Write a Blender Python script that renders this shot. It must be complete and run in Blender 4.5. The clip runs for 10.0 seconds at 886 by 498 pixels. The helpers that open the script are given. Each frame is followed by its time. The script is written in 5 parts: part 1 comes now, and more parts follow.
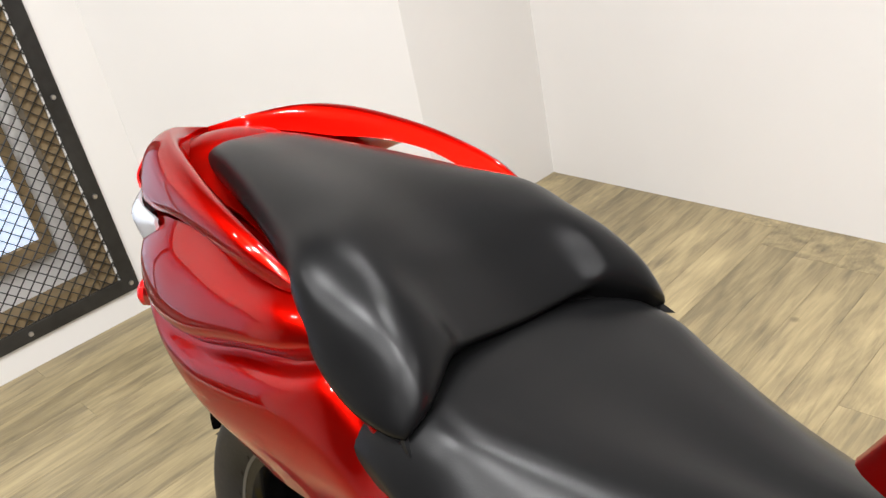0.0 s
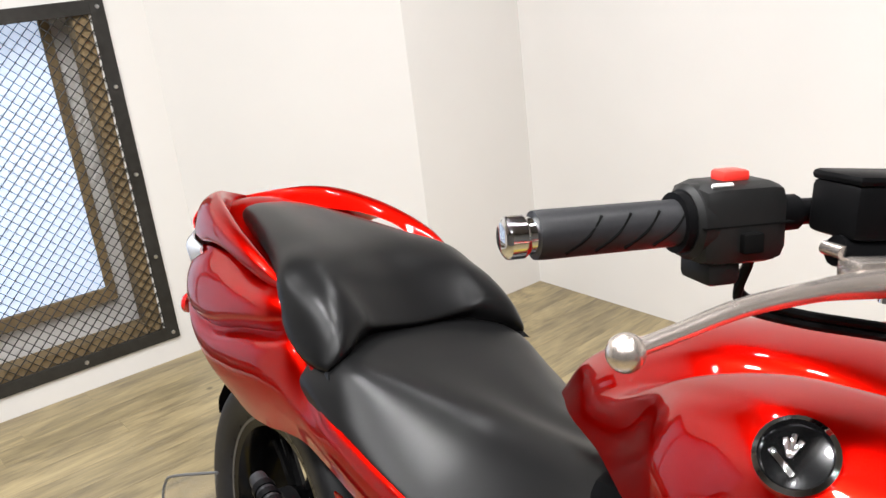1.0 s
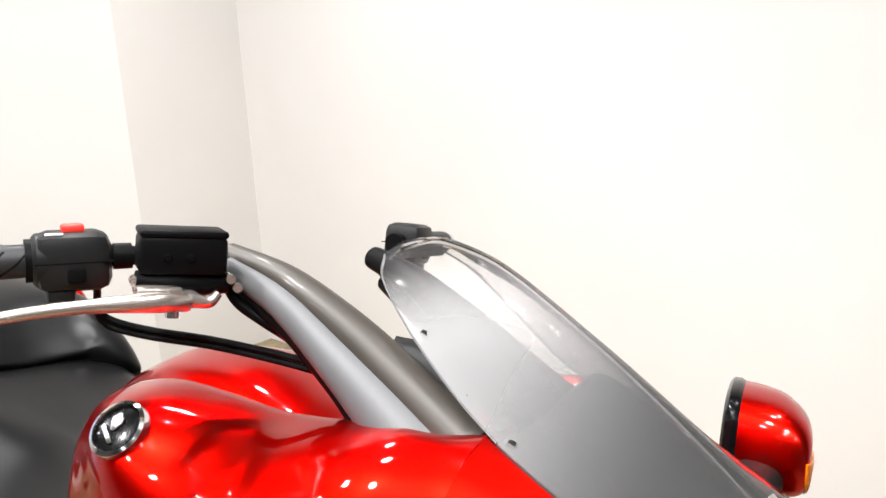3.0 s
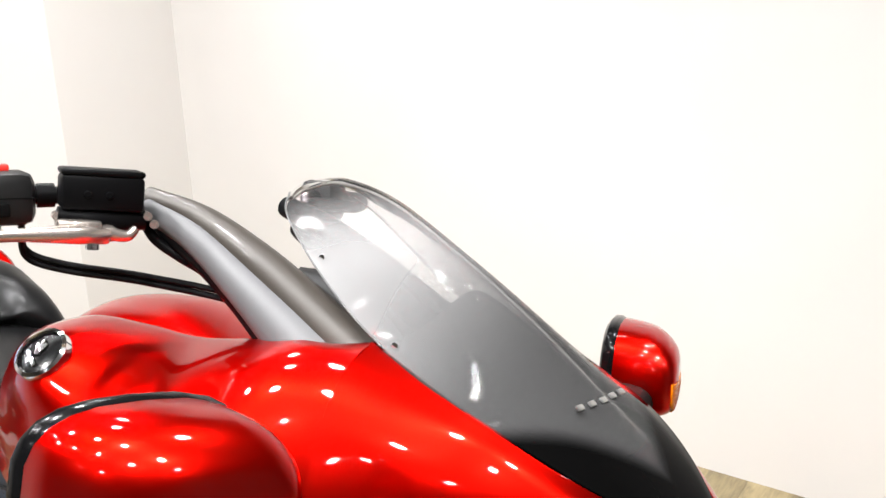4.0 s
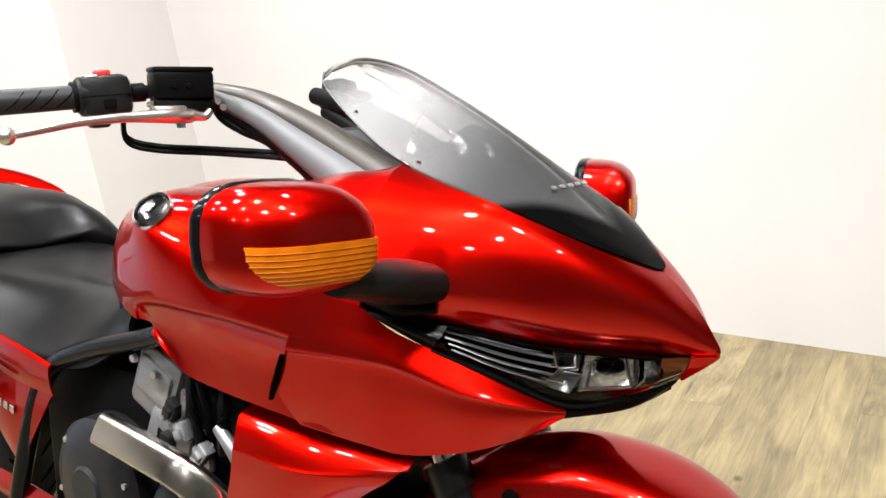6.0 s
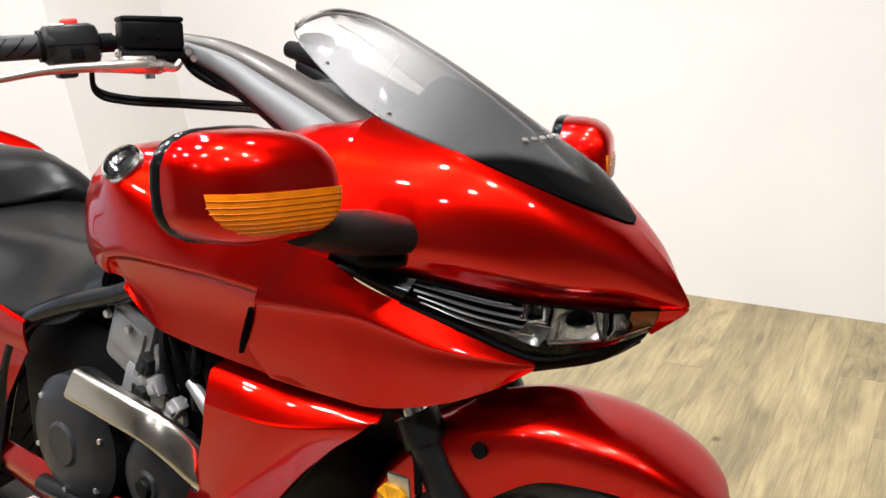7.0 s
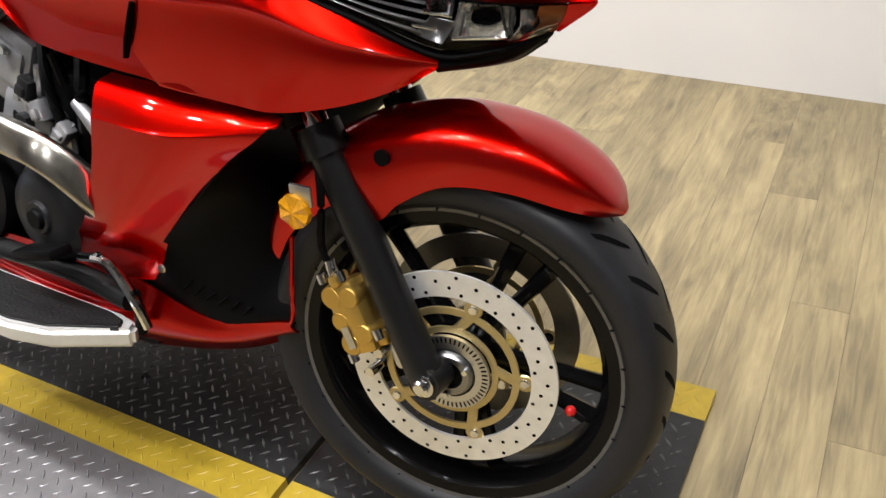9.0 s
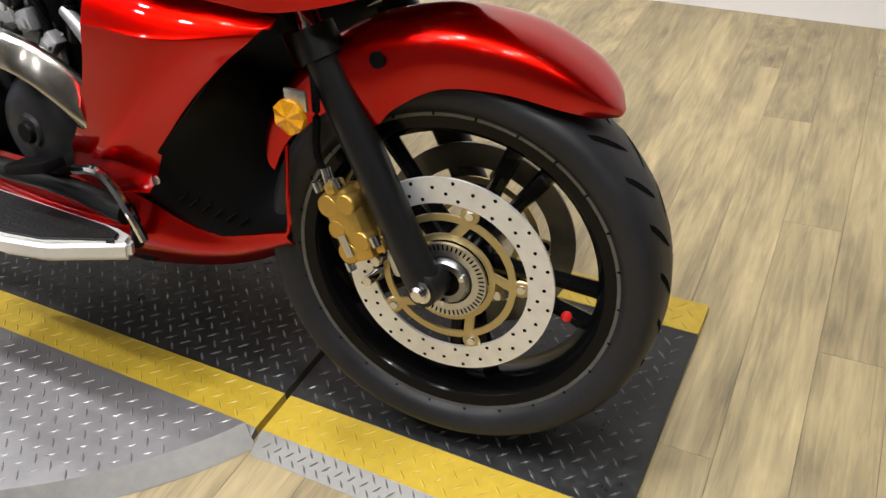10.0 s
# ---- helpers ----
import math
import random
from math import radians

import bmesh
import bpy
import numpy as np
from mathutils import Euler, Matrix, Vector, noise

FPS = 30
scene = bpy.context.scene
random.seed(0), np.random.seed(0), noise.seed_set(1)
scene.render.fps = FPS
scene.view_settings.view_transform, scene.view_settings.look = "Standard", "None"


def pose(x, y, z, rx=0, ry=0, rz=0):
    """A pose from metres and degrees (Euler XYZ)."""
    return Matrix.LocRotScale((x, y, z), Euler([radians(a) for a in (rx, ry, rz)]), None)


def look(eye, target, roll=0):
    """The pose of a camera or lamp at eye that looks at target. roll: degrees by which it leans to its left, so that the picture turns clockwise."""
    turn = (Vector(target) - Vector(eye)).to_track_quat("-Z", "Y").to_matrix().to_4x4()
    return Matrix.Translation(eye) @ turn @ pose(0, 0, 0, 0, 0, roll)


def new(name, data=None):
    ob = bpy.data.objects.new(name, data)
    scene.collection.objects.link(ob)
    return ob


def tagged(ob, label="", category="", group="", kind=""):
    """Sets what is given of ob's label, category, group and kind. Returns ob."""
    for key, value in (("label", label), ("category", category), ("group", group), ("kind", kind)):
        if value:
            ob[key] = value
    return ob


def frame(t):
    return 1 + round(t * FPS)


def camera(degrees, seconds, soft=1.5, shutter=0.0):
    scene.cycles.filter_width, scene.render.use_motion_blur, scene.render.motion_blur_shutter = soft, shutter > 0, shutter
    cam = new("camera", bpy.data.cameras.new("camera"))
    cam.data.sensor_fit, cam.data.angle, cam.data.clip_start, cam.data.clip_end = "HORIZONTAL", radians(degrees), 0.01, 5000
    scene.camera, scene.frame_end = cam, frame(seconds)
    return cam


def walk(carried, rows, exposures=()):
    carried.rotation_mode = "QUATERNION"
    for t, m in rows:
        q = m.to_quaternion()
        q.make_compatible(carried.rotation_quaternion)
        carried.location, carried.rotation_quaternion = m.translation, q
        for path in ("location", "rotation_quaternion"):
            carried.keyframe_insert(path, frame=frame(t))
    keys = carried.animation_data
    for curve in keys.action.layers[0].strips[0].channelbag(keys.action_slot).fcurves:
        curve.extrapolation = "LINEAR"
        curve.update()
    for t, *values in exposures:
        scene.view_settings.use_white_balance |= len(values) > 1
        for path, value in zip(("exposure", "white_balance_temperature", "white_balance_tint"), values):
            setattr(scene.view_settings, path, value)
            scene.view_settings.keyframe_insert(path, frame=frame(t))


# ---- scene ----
cam = camera(55.1, 10.0)
PATH = [
    (0, (-0.15, -0.358, 1.41), (-1.565, 0.717, 0.492), -12.3),
    (0.5, (0.11, -0.522, 1.448), (-1.427, 0.505, 0.685), -7.5),
    (1, (0.452, -0.592, 1.483), (-1.091, 0.513, 0.85), -6.9),
    (1.5, (0.807, -0.539, 1.506), (-0.748, 0.578, 0.929), -2.9),
    (2, (0.922, -0.495, 1.504), (-0.598, 0.676, 0.941), -4.8),
    (2.5, (0.959, -0.44, 1.512), (-0.421, 0.887, 0.936), -4.8),
    (2.7, (0.961, -0.453, 1.514), (-0.342, 0.974, 1.0), -2.8),
    (3.8, (1.078, -0.421, 1.452), (-0.172, 1.046, 0.919), -2.9),
    (4, (1.1, -0.505, 1.456), (-0.082, 1.021, 0.931), -2.0),
    (4.5, (1.187, -0.772, 1.453), (0.131, 0.819, 0.858), -5.8),
    (5, (1.26, -0.874, 1.46), (0.11, 0.651, 0.865), -7.4),
    (5.5, (1.278, -0.857, 1.447), (0.111, 0.643, 0.825), -7.9),
    (6, (1.293, -0.822, 1.402), (0.142, 0.683, 0.761), -7.6),
    (6.2, (1.301, -0.816, 1.389), (0.147, 0.673, 0.72), -7.5),
    (7.3, (1.317, -0.803, 1.368), (0.196, 0.682, 0.635), -7.2),
    (7.5, (1.313, -0.806, 1.359), (0.199, 0.672, 0.602), -7.2),
    (8, (1.317, -0.822, 1.333), (0.252, 0.656, 0.506), -6.0),
    (8.5, (1.333, -0.825, 1.286), (0.358, 0.629, 0.319), -5.7),
    (9, (1.34, -0.827, 1.227), (0.444, 0.566, 0.106), -5.2),
    (9.5, (1.347, -0.841, 1.181), (0.506, 0.491, -0.053), -4.1),
    (10, (1.348, -0.864, 1.178), (0.498, 0.473, -0.043), -5.4),
]
K, RAISE = 0.9, 0.03
walk(cam, [(t, look([K * v for v in (eye[0], eye[1], eye[2] + RAISE)], [K * v for v in (target[0], target[1], target[2] + RAISE)], roll)) for t, eye, target, roll in PATH],
     [(0, -0.68), (2.5, -0.6), (4, -0.5), (6, -0.5), (7.5, -0.66), (10, -0.8)])
LEAN = 11.0
DECK = 0.02


# ---- light and world ----
world = bpy.data.worlds.new("room_world")
scene.world = world
world.use_nodes = True
world.node_tree.nodes["Background"].inputs[0].default_value = (0.9, 0.93, 1.0, 1)
world.node_tree.nodes["Background"].inputs[1].default_value = 0.3


def area(name, eye, target, sx, sy, power, colour=(1, 0.96, 0.9)):
    d = bpy.data.lights.new(name, "AREA")
    d.shape, d.size, d.size_y, d.energy, d.color = "ELLIPSE", sx, sy, power, colour
    o = new(name, d)
    o.matrix_world = look(eye, target)
    return o


LAMPS = [(x, -0.45, 44) for x in (-1.45, -0.5, 0.45, 1.4)] + [(x, -1.3, 27) for x in (-1.8, -0.9, 0.2, 1.3)]
# Fill lamps added to lift the pier, wall, fender and seat sides.
LAMPS += [(-1.6, 1.15, 18), (-0.9, 0.45, 28), (0.5, 0.6, 18), (2.3, -0.6, 15), (-2.3, -0.9, 8), (-0.4, -2.8, 10), (0.9, -2.8, 16)]
# Narrow lamps added to brighten the lower back wall.
LAMPS += [(-0.3, 1.05, 4.5), (0.7, 1.05, 4.5), (1.7, 1.05, 3.6), (2.7, 1.05, 2.4)]
for lx, ly, watts in LAMPS:
    spot = area("ceiling_and_fill_spot", (lx, ly, 2.93), (lx, ly + 0.1, 0), 0.17, 0.17, watts, (0.99, 0.985, 0.99))
    spot.data.spread = radians(62 if ly > 1 and lx > -1 else 166)


# ---- materials ----
def material(name, colour, rough=0.5, metal=0.0, coat=0.0, grain=0.0, scale=40.0, bump=0.0, spec=0.5, trans=0.0, alpha=1.0):
    m = bpy.data.materials.new(name)
    m.use_nodes = True
    nt = m.node_tree
    b = nt.nodes["Principled BSDF"]
    b.inputs["Base Color"].default_value = (*colour, 1)
    b.inputs["Roughness"].default_value = rough
    b.inputs["Metallic"].default_value = metal
    b.inputs["Coat Weight"].default_value = coat
    b.inputs["Coat Roughness"].default_value = 0.03
    b.inputs["Specular IOR Level"].default_value = spec
    b.inputs["Transmission Weight"].default_value = trans
    b.inputs["Alpha"].default_value = alpha
    if grain or bump:
        tc = nt.nodes.new("ShaderNodeTexCoord")
        n1 = nt.nodes.new("ShaderNodeTexNoise")
        n1.inputs["Scale"].default_value = scale
        n1.inputs["Detail"].default_value = 6
        nt.links.new(tc.outputs["Object"], n1.inputs["Vector"])
        if grain:
            n2 = nt.nodes.new("ShaderNodeTexNoise")
            n2.inputs["Scale"].default_value = scale / 9
            nt.links.new(tc.outputs["Object"], n2.inputs["Vector"])
            add = nt.nodes.new("ShaderNodeMath")
            add.operation = "ADD"
            nt.links.new(n1.outputs["Fac"], add.inputs[0])
            nt.links.new(n2.outputs["Fac"], add.inputs[1])
            mr = nt.nodes.new("ShaderNodeMapRange")
            mr.inputs["From Min"].default_value, mr.inputs["From Max"].default_value = 0.6, 1.4
            mr.inputs["To Min"].default_value, mr.inputs["To Max"].default_value = 1 - grain, 1 + grain
            nt.links.new(add.outputs[0], mr.inputs["Value"])
            mx = nt.nodes.new("ShaderNodeVectorMath")
            mx.operation = "SCALE"
            mx.inputs[0].default_value = colour
            nt.links.new(mr.outputs[0], mx.inputs["Scale"])
            nt.links.new(mx.outputs[0], b.inputs["Base Color"])
            mr2 = nt.nodes.new("ShaderNodeMapRange")
            mr2.inputs["From Min"].default_value, mr2.inputs["From Max"].default_value = 0.6, 1.4
            mr2.inputs["To Min"].default_value, mr2.inputs["To Max"].default_value = max(rough - grain * 0.3, 0.02), min(rough + grain * 0.3, 1)
            nt.links.new(add.outputs[0], mr2.inputs["Value"])
            nt.links.new(mr2.outputs[0], b.inputs["Roughness"])
        if bump:
            bp = nt.nodes.new("ShaderNodeBump")
            bp.inputs["Strength"].default_value = bump
            bp.inputs["Distance"].default_value = 0.002
            nt.links.new(n1.outputs["Fac"], bp.inputs["Height"])
            nt.links.new(bp.outputs[0], b.inputs["Normal"])
    return m


CEIL = material("unseen_ceiling_dark", (0.1, 0.1, 0.1), 0.8, 0, 0, 0.1, 20)
GREYWALL = material("unseen_wall_grey", (0.1, 0.095, 0.09), 0.7, 0, 0, 0.15, 12)
RED = material("candy_red_paint", (0.54, 0.003, 0.001), 0.32, 0.98, 0.9, 0, 1, 0, 0.1)
RED.node_tree.nodes["Principled BSDF"].inputs["Coat IOR"].default_value = 1.38
RED.node_tree.nodes["Principled BSDF"].inputs["Specular Tint"].default_value = (0.6, 0.03, 0.015, 1)
BLACK = material("satin_black_plastic", (0.003, 0.003, 0.0033), 0.42, 0, 0, 0.1, 300, 0.05, 0.05)
SEAT = material("black_vinyl", (0.0045, 0.0045, 0.0047), 0.31, 0, 0, 0.04, 500, 0.06, 0.18)
RUBBER = material("tyre_rubber", (0.014, 0.014, 0.0155), 0.45, 0, 0, 0.2, 200, 0.1, 0.26)
CHROME = material("chrome", (0.75, 0.75, 0.76), 0.08, 1.0)
ALU = material("satin_aluminium", (0.62, 0.62, 0.62), 0.3, 1.0, 0, 0.08, 200)
STEEL = material("brushed_steel", (0.86, 0.86, 0.87), 0.4, 0.8, 0, 0.1, 400)
# Far disc's copy of the steel, darkened for the shade inside the wheel.
DARKSTEEL = material("shaded_far_steel", (0.16, 0.155, 0.145), 0.35, 1.0, 0, 0.15, 200)
GOLD = material("gold_anodised", (0.62, 0.4, 0.1), 0.35, 0.9, 0, 0.06, 200)
PALEGOLD = material("pale_gold_anodised", (0.55, 0.44, 0.22), 0.38, 0.9, 0, 0.06, 200)
GREYMET = material("dark_grey_cast_metal", (0.02, 0.02, 0.022), 0.38, 0.35, 0, 0.15, 250, 0.15, 0.25)
AMBER = material("amber_lens", (0.62, 0.16, 0.002), 0.25, 0, 0.1, 0.25, 60, 0, 0.3)
WHITE = material("white_wall_paint", (0.68, 0.66, 0.635), 0.75, 0, 0, 0.03, 3, 0.05)
DECKBLACK = material("black_painted_deck", (0.019, 0.019, 0.019), 0.38, 0, 0, 0.5, 60, 0.05, 0.3)
YELLOW = material("yellow_floor_paint", (0.4, 0.275, 0.02), 0.45, 0, 0, 0.15, 60)
FRAMEWOOD = material("rough_lumber", (0.2, 0.14, 0.07), 0.8, 0, 0, 0.4, 25)


def pane(name, tint, gloss_rough=0.02, ior=1.45, haze=0.0):
    m = bpy.data.materials.new(name)
    m.use_nodes = True
    nt = m.node_tree
    nt.nodes.clear()
    out = nt.nodes.new("ShaderNodeOutputMaterial")
    mix = nt.nodes.new("ShaderNodeMixShader")
    tr = nt.nodes.new("ShaderNodeBsdfTransparent")
    tr.inputs[0].default_value = (*tint, 1)
    gl = nt.nodes.new("ShaderNodeBsdfGlossy")
    gl.inputs["Roughness"].default_value = gloss_rough
    fr = nt.nodes.new("ShaderNodeFresnel")
    fr.inputs["IOR"].default_value = ior
    nt.links.new(fr.outputs[0], mix.inputs[0])
    haze_mix = nt.nodes.new("ShaderNodeMixShader")
    haze_mix.inputs[0].default_value = haze
    di = nt.nodes.new("ShaderNodeBsdfDiffuse")
    di.inputs[0].default_value = (0.75, 0.75, 0.76, 1)
    nt.links.new(tr.outputs[0], haze_mix.inputs[1])
    nt.links.new(di.outputs[0], haze_mix.inputs[2])
    nt.links.new(haze_mix.outputs[0], mix.inputs[1])
    nt.links.new(gl.outputs[0], mix.inputs[2])
    nt.links.new(mix.outputs[0], out.inputs[0])
    return m




def smoked_screen():
    """Acrylic with a graduated smoke tint and a black painted foot."""
    m = bpy.data.materials.new("light_smoked_acrylic")
    m.use_nodes = True
    nt = m.node_tree
    nt.nodes.clear()
    link = nt.links.new

    def mth(op, a, b=0.0, c=0.0):
        n = nt.nodes.new("ShaderNodeMath")
        n.operation = op
        for k, v in enumerate((a, b, c)):
            if isinstance(v, (int, float)):
                n.inputs[k].default_value = v
            else:
                link(v, n.inputs[k])
        return n.outputs[0]

    def mapr(v, a, b, c, d):
        n = nt.nodes.new("ShaderNodeMapRange")
        n.interpolation_type = "SMOOTHSTEP"
        link(v, n.inputs["Value"])
        for k, q in zip(("From Min", "From Max", "To Min", "To Max"), (a, b, c, d)):
            n.inputs[k].default_value = q
        return n.outputs[0]

    def mix(f, a, b):
        n = nt.nodes.new("ShaderNodeMixShader")
        if isinstance(f, float):
            n.inputs[0].default_value = f
        else:
            link(f, n.inputs[0])
        link(a, n.inputs[1])
        link(b, n.inputs[2])
        return n.outputs[0]

    tc = nt.nodes.new("ShaderNodeTexCoord")
    xyz = nt.nodes.new("ShaderNodeSeparateXYZ")
    link(tc.outputs["Object"], xyz.inputs[0])
    x, y = xyz.outputs[0], xyz.outputs[1]
    tr = nt.nodes.new("ShaderNodeBsdfTransparent")
    tone = nt.nodes.new("ShaderNodeCombineColor")
    tv = mapr(x, 0.38, 0.75, 0.97, 0.8)
    for k in range(3):
        link(tv, tone.inputs[k])
    link(tone.outputs[0], tr.inputs[0])
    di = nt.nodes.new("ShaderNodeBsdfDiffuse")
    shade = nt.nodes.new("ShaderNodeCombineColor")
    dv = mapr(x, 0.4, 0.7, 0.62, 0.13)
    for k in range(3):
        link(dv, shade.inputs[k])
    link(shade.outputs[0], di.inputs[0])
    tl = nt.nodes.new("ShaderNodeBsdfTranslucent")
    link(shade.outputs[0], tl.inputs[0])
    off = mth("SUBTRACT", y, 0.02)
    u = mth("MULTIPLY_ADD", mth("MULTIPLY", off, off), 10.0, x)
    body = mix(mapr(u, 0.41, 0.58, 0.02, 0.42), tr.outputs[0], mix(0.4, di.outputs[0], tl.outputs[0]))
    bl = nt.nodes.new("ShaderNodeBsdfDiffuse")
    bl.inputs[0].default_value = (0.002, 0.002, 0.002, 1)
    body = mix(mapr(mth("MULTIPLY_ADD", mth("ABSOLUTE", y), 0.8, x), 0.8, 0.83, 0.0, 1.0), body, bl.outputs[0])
    gl = nt.nodes.new("ShaderNodeBsdfGlossy")
    gl.inputs["Roughness"].default_value = 0.06
    fr = nt.nodes.new("ShaderNodeFresnel")
    fr.inputs["IOR"].default_value = 1.08
    out = nt.nodes.new("ShaderNodeOutputMaterial")
    link(mix(fr.outputs[0], body, gl.outputs[0]), out.inputs[0])
    return m


SMOKE = smoked_screen()
CLEAR = pane("clear_lens", (0.9, 0.9, 0.9), 0.01, 1.16)



# ---- mesh tools ----
def part(name, bm, mat, parent=None, label="", smooth=True, m=None):
    me = bpy.data.meshes.new(name)
    bmesh.ops.recalc_face_normals(bm, faces=bm.faces)
    for f in bm.faces:
        f.smooth = smooth
    bm.to_mesh(me)
    bm.free()
    me.materials.append(mat)
    o = new(name, me)
    if smooth:
        me.set_sharp_from_angle(angle=radians(38))
    if parent is not None:
        o.parent = parent
    if m is not None:
        o.matrix_basis = m
    if label:
        o["label"] = label
    return o


def box(x0, x1, y0, y1, z0, z1, bevel=0.0, bm=None):
    own = bmesh.new()
    r = bmesh.ops.create_cube(own, size=1)
    bmesh.ops.transform(own, verts=r["verts"], matrix=Matrix.LocRotScale(((x0 + x1) / 2, (y0 + y1) / 2, (z0 + z1) / 2), None, (x1 - x0, y1 - y0, z1 - z0)))
    if bevel:
        bmesh.ops.bevel(own, geom=own.edges[:], offset=bevel, segments=2, affect="EDGES", profile=0.5)
    return join(bm, own)


def join(bm, own, m=None):
    if m is not None:
        bmesh.ops.transform(own, verts=own.verts, matrix=m)
    if bm is None:
        return own
    tmp = bpy.data.meshes.new("tmp")
    own.to_mesh(tmp)
    own.free()
    bm.from_mesh(tmp)
    bpy.data.meshes.remove(tmp)
    return bm


def spline(pts, n):
    """Catmull-Rom through points, n steps per span."""
    p = [Vector(v) for v in pts]
    p = [2 * p[0] - p[1]] + p + [2 * p[-1] - p[-2]]
    out = []
    for i in range(1, len(p) - 2):
        a, b, c, d = p[i - 1], p[i], p[i + 1], p[i + 2]
        for k in range(n):
            t = k / n
            out.append(0.5 * (2 * b + (c - a) * t + (2 * a - 5 * b + 4 * c - d) * t * t + (3 * b - a - 3 * c + d) * t ** 3))
    out.append(p[-2])
    return out


def grid(rings, closed=False, caps=False, bm=None):
    own = bmesh.new()
    vs = [[own.verts.new(v) for v in r] for r in rings]
    n = len(rings[0])
    for a, b in zip(vs, vs[1:]):
        for i in range(n if closed else n - 1):
            own.faces.new((a[i], a[(i + 1) % n], b[(i + 1) % n], b[i]))
    if caps and closed:
        own.faces.new(vs[0])
        own.faces.new(vs[-1][::-1])
    return join(bm, own)


def loft(stations, nu=6, nv=5, closed=False, caps=False, mirror=False, bm=None):
    """Smooth skin over stations, each a row of points."""
    rows = [spline(s + [s[0]] if closed else s, nv) for s in stations]
    if closed:
        rows = [r[:-1] for r in rows]
    cols = [spline([r[k] for r in rows], nu) for k in range(len(rows[0]))]
    rings = [[c[i] for c in cols] for i in range(len(cols[0]))]
    if mirror:
        rings = [r + [Vector((v.x, -v.y, v.z)) for v in r[::-1]] for r in rings]
    return grid(rings, closed or False, caps, bm)


def tube(pts, rad, n=12, seg=6, bm=None, flat=1.0):
    path = spline(pts, seg) if len(pts) > 2 else [Vector(p) for p in pts]
    rads = rad if isinstance(rad, (list, tuple)) else [rad] * 2
    rings = []
    up = Vector((0, 0, 1))
    for i, p in enumerate(path):
        d = (path[min(i + 1, len(path) - 1)] - path[max(i - 1, 0)]).normalized()
        s = d.cross(up)
        s = s.normalized() if s.length > 1e-4 else Vector((1, 0, 0))
        w = s.cross(d).normalized()
        f = i / (len(path) - 1) * (len(rads) - 1)
        k = min(int(f), len(rads) - 2)
        r = rads[k] + (rads[k + 1] - rads[k]) * (f - k)
        rings.append([p + s * (r * math.cos(a)) + w * (r * flat * math.sin(a)) for a in [2 * math.pi * j / n for j in range(n)]])
    return grid(rings, True, True, bm)


def lathe(profile, n=48, m=None, bm=None, close=True):
    """Turn (radius, along) pairs round the y axis."""
    rings = [[(r * math.cos(a), y, r * math.sin(a)) for r, y in profile] for a in [2 * math.pi * k / n for k in range(n)]]
    rings.append(rings[0])
    own = grid(rings, close)
    bmesh.ops.remove_doubles(own, verts=own.verts, dist=1e-5)
    return join(bm, own, m)


def thing(name, label, category, m=None, group=""):
    o = new(name)
    o.empty_display_size = 0.05
    if m is not None:
        o.matrix_world = m
    return tagged(o, label, category, group)


# ---- room ----
def solid(bm, thick):
    bmesh.ops.recalc_face_normals(bm, faces=bm.faces)
    bmesh.ops.solidify(bm, geom=bm.faces[:], thickness=thick)
    return bm


def structure(name, bm, mat, label, category, smooth=False):
    return tagged(part(name, bm, mat, smooth=smooth), label, category, kind="structure")


WX, YB, HT = -3.08, 2.03, 3.0
structure("subfloor", box(-4.2, 3.6, -4.0, 2.3, -0.08, -0.006), BLACK, "dark bed under the floor planks", "floor")
structure("wall_back", box(WX - 0.3, 3.6, YB, YB + 0.14, -0.02, HT), WHITE, "plain white painted drywall wall", "wall")
wl = box(WX - 0.14, WX, -4.0, -1.75, -0.02, HT)
wl = box(WX - 0.14, WX, 0.40, YB, -0.02, 2.8, bm=wl)
wl = box(WX - 0.14, WX, -1.75, 0.40, -0.02, 0.15, bm=wl)
wl = box(WX - 0.14, WX, -1.75, 0.40, 1.50, 2.8, bm=wl)
structure("wall_window_side", wl, WHITE, "white painted wall round the mesh-covered window", "wall")
pier = bmesh.new()
ring0 = [pier.verts.new(v) for v in ((WX - 0.1, 0.62, -0.02), (WX + 0.002, 0.62, -0.02), (-2.43, 1.41, -0.02), (-2.43, YB, -0.02), (WX - 0.1, YB, -0.02))]
ring1 = [pier.verts.new((v.co.x, v.co.y, HT)) for v in ring0]
pier.faces.new(ring0[::-1])
pier.faces.new(ring1)
for k in range(5):
    pier.faces.new((ring0[k], ring0[(k + 1) % 5], ring1[(k + 1) % 5], ring1[k]))
structure("pier", pier, WHITE, "white boxed-out pier in the corner", "pier")
# Unseen walls and ceiling, added and kept dark so reflections stay deep.
structure("wall_front", box(-4.2, 3.6, -4.12, -4.0, -0.02, HT), GREYWALL, "unseen plain wall behind the camera, dark grey to deepen reflections", "wall")
structure("wall_side", box(3.6, 3.72, -4.12, 2.12, -0.02, HT), GREYWALL, "unseen side wall added to close the room, kept dark grey", "wall")
structure("ceiling", box(-4.2, 3.72, -4.12, 2.12, HT, HT + 0.1), CEIL, "unseen ceiling above the room, kept dark for contrast", "ceiling")


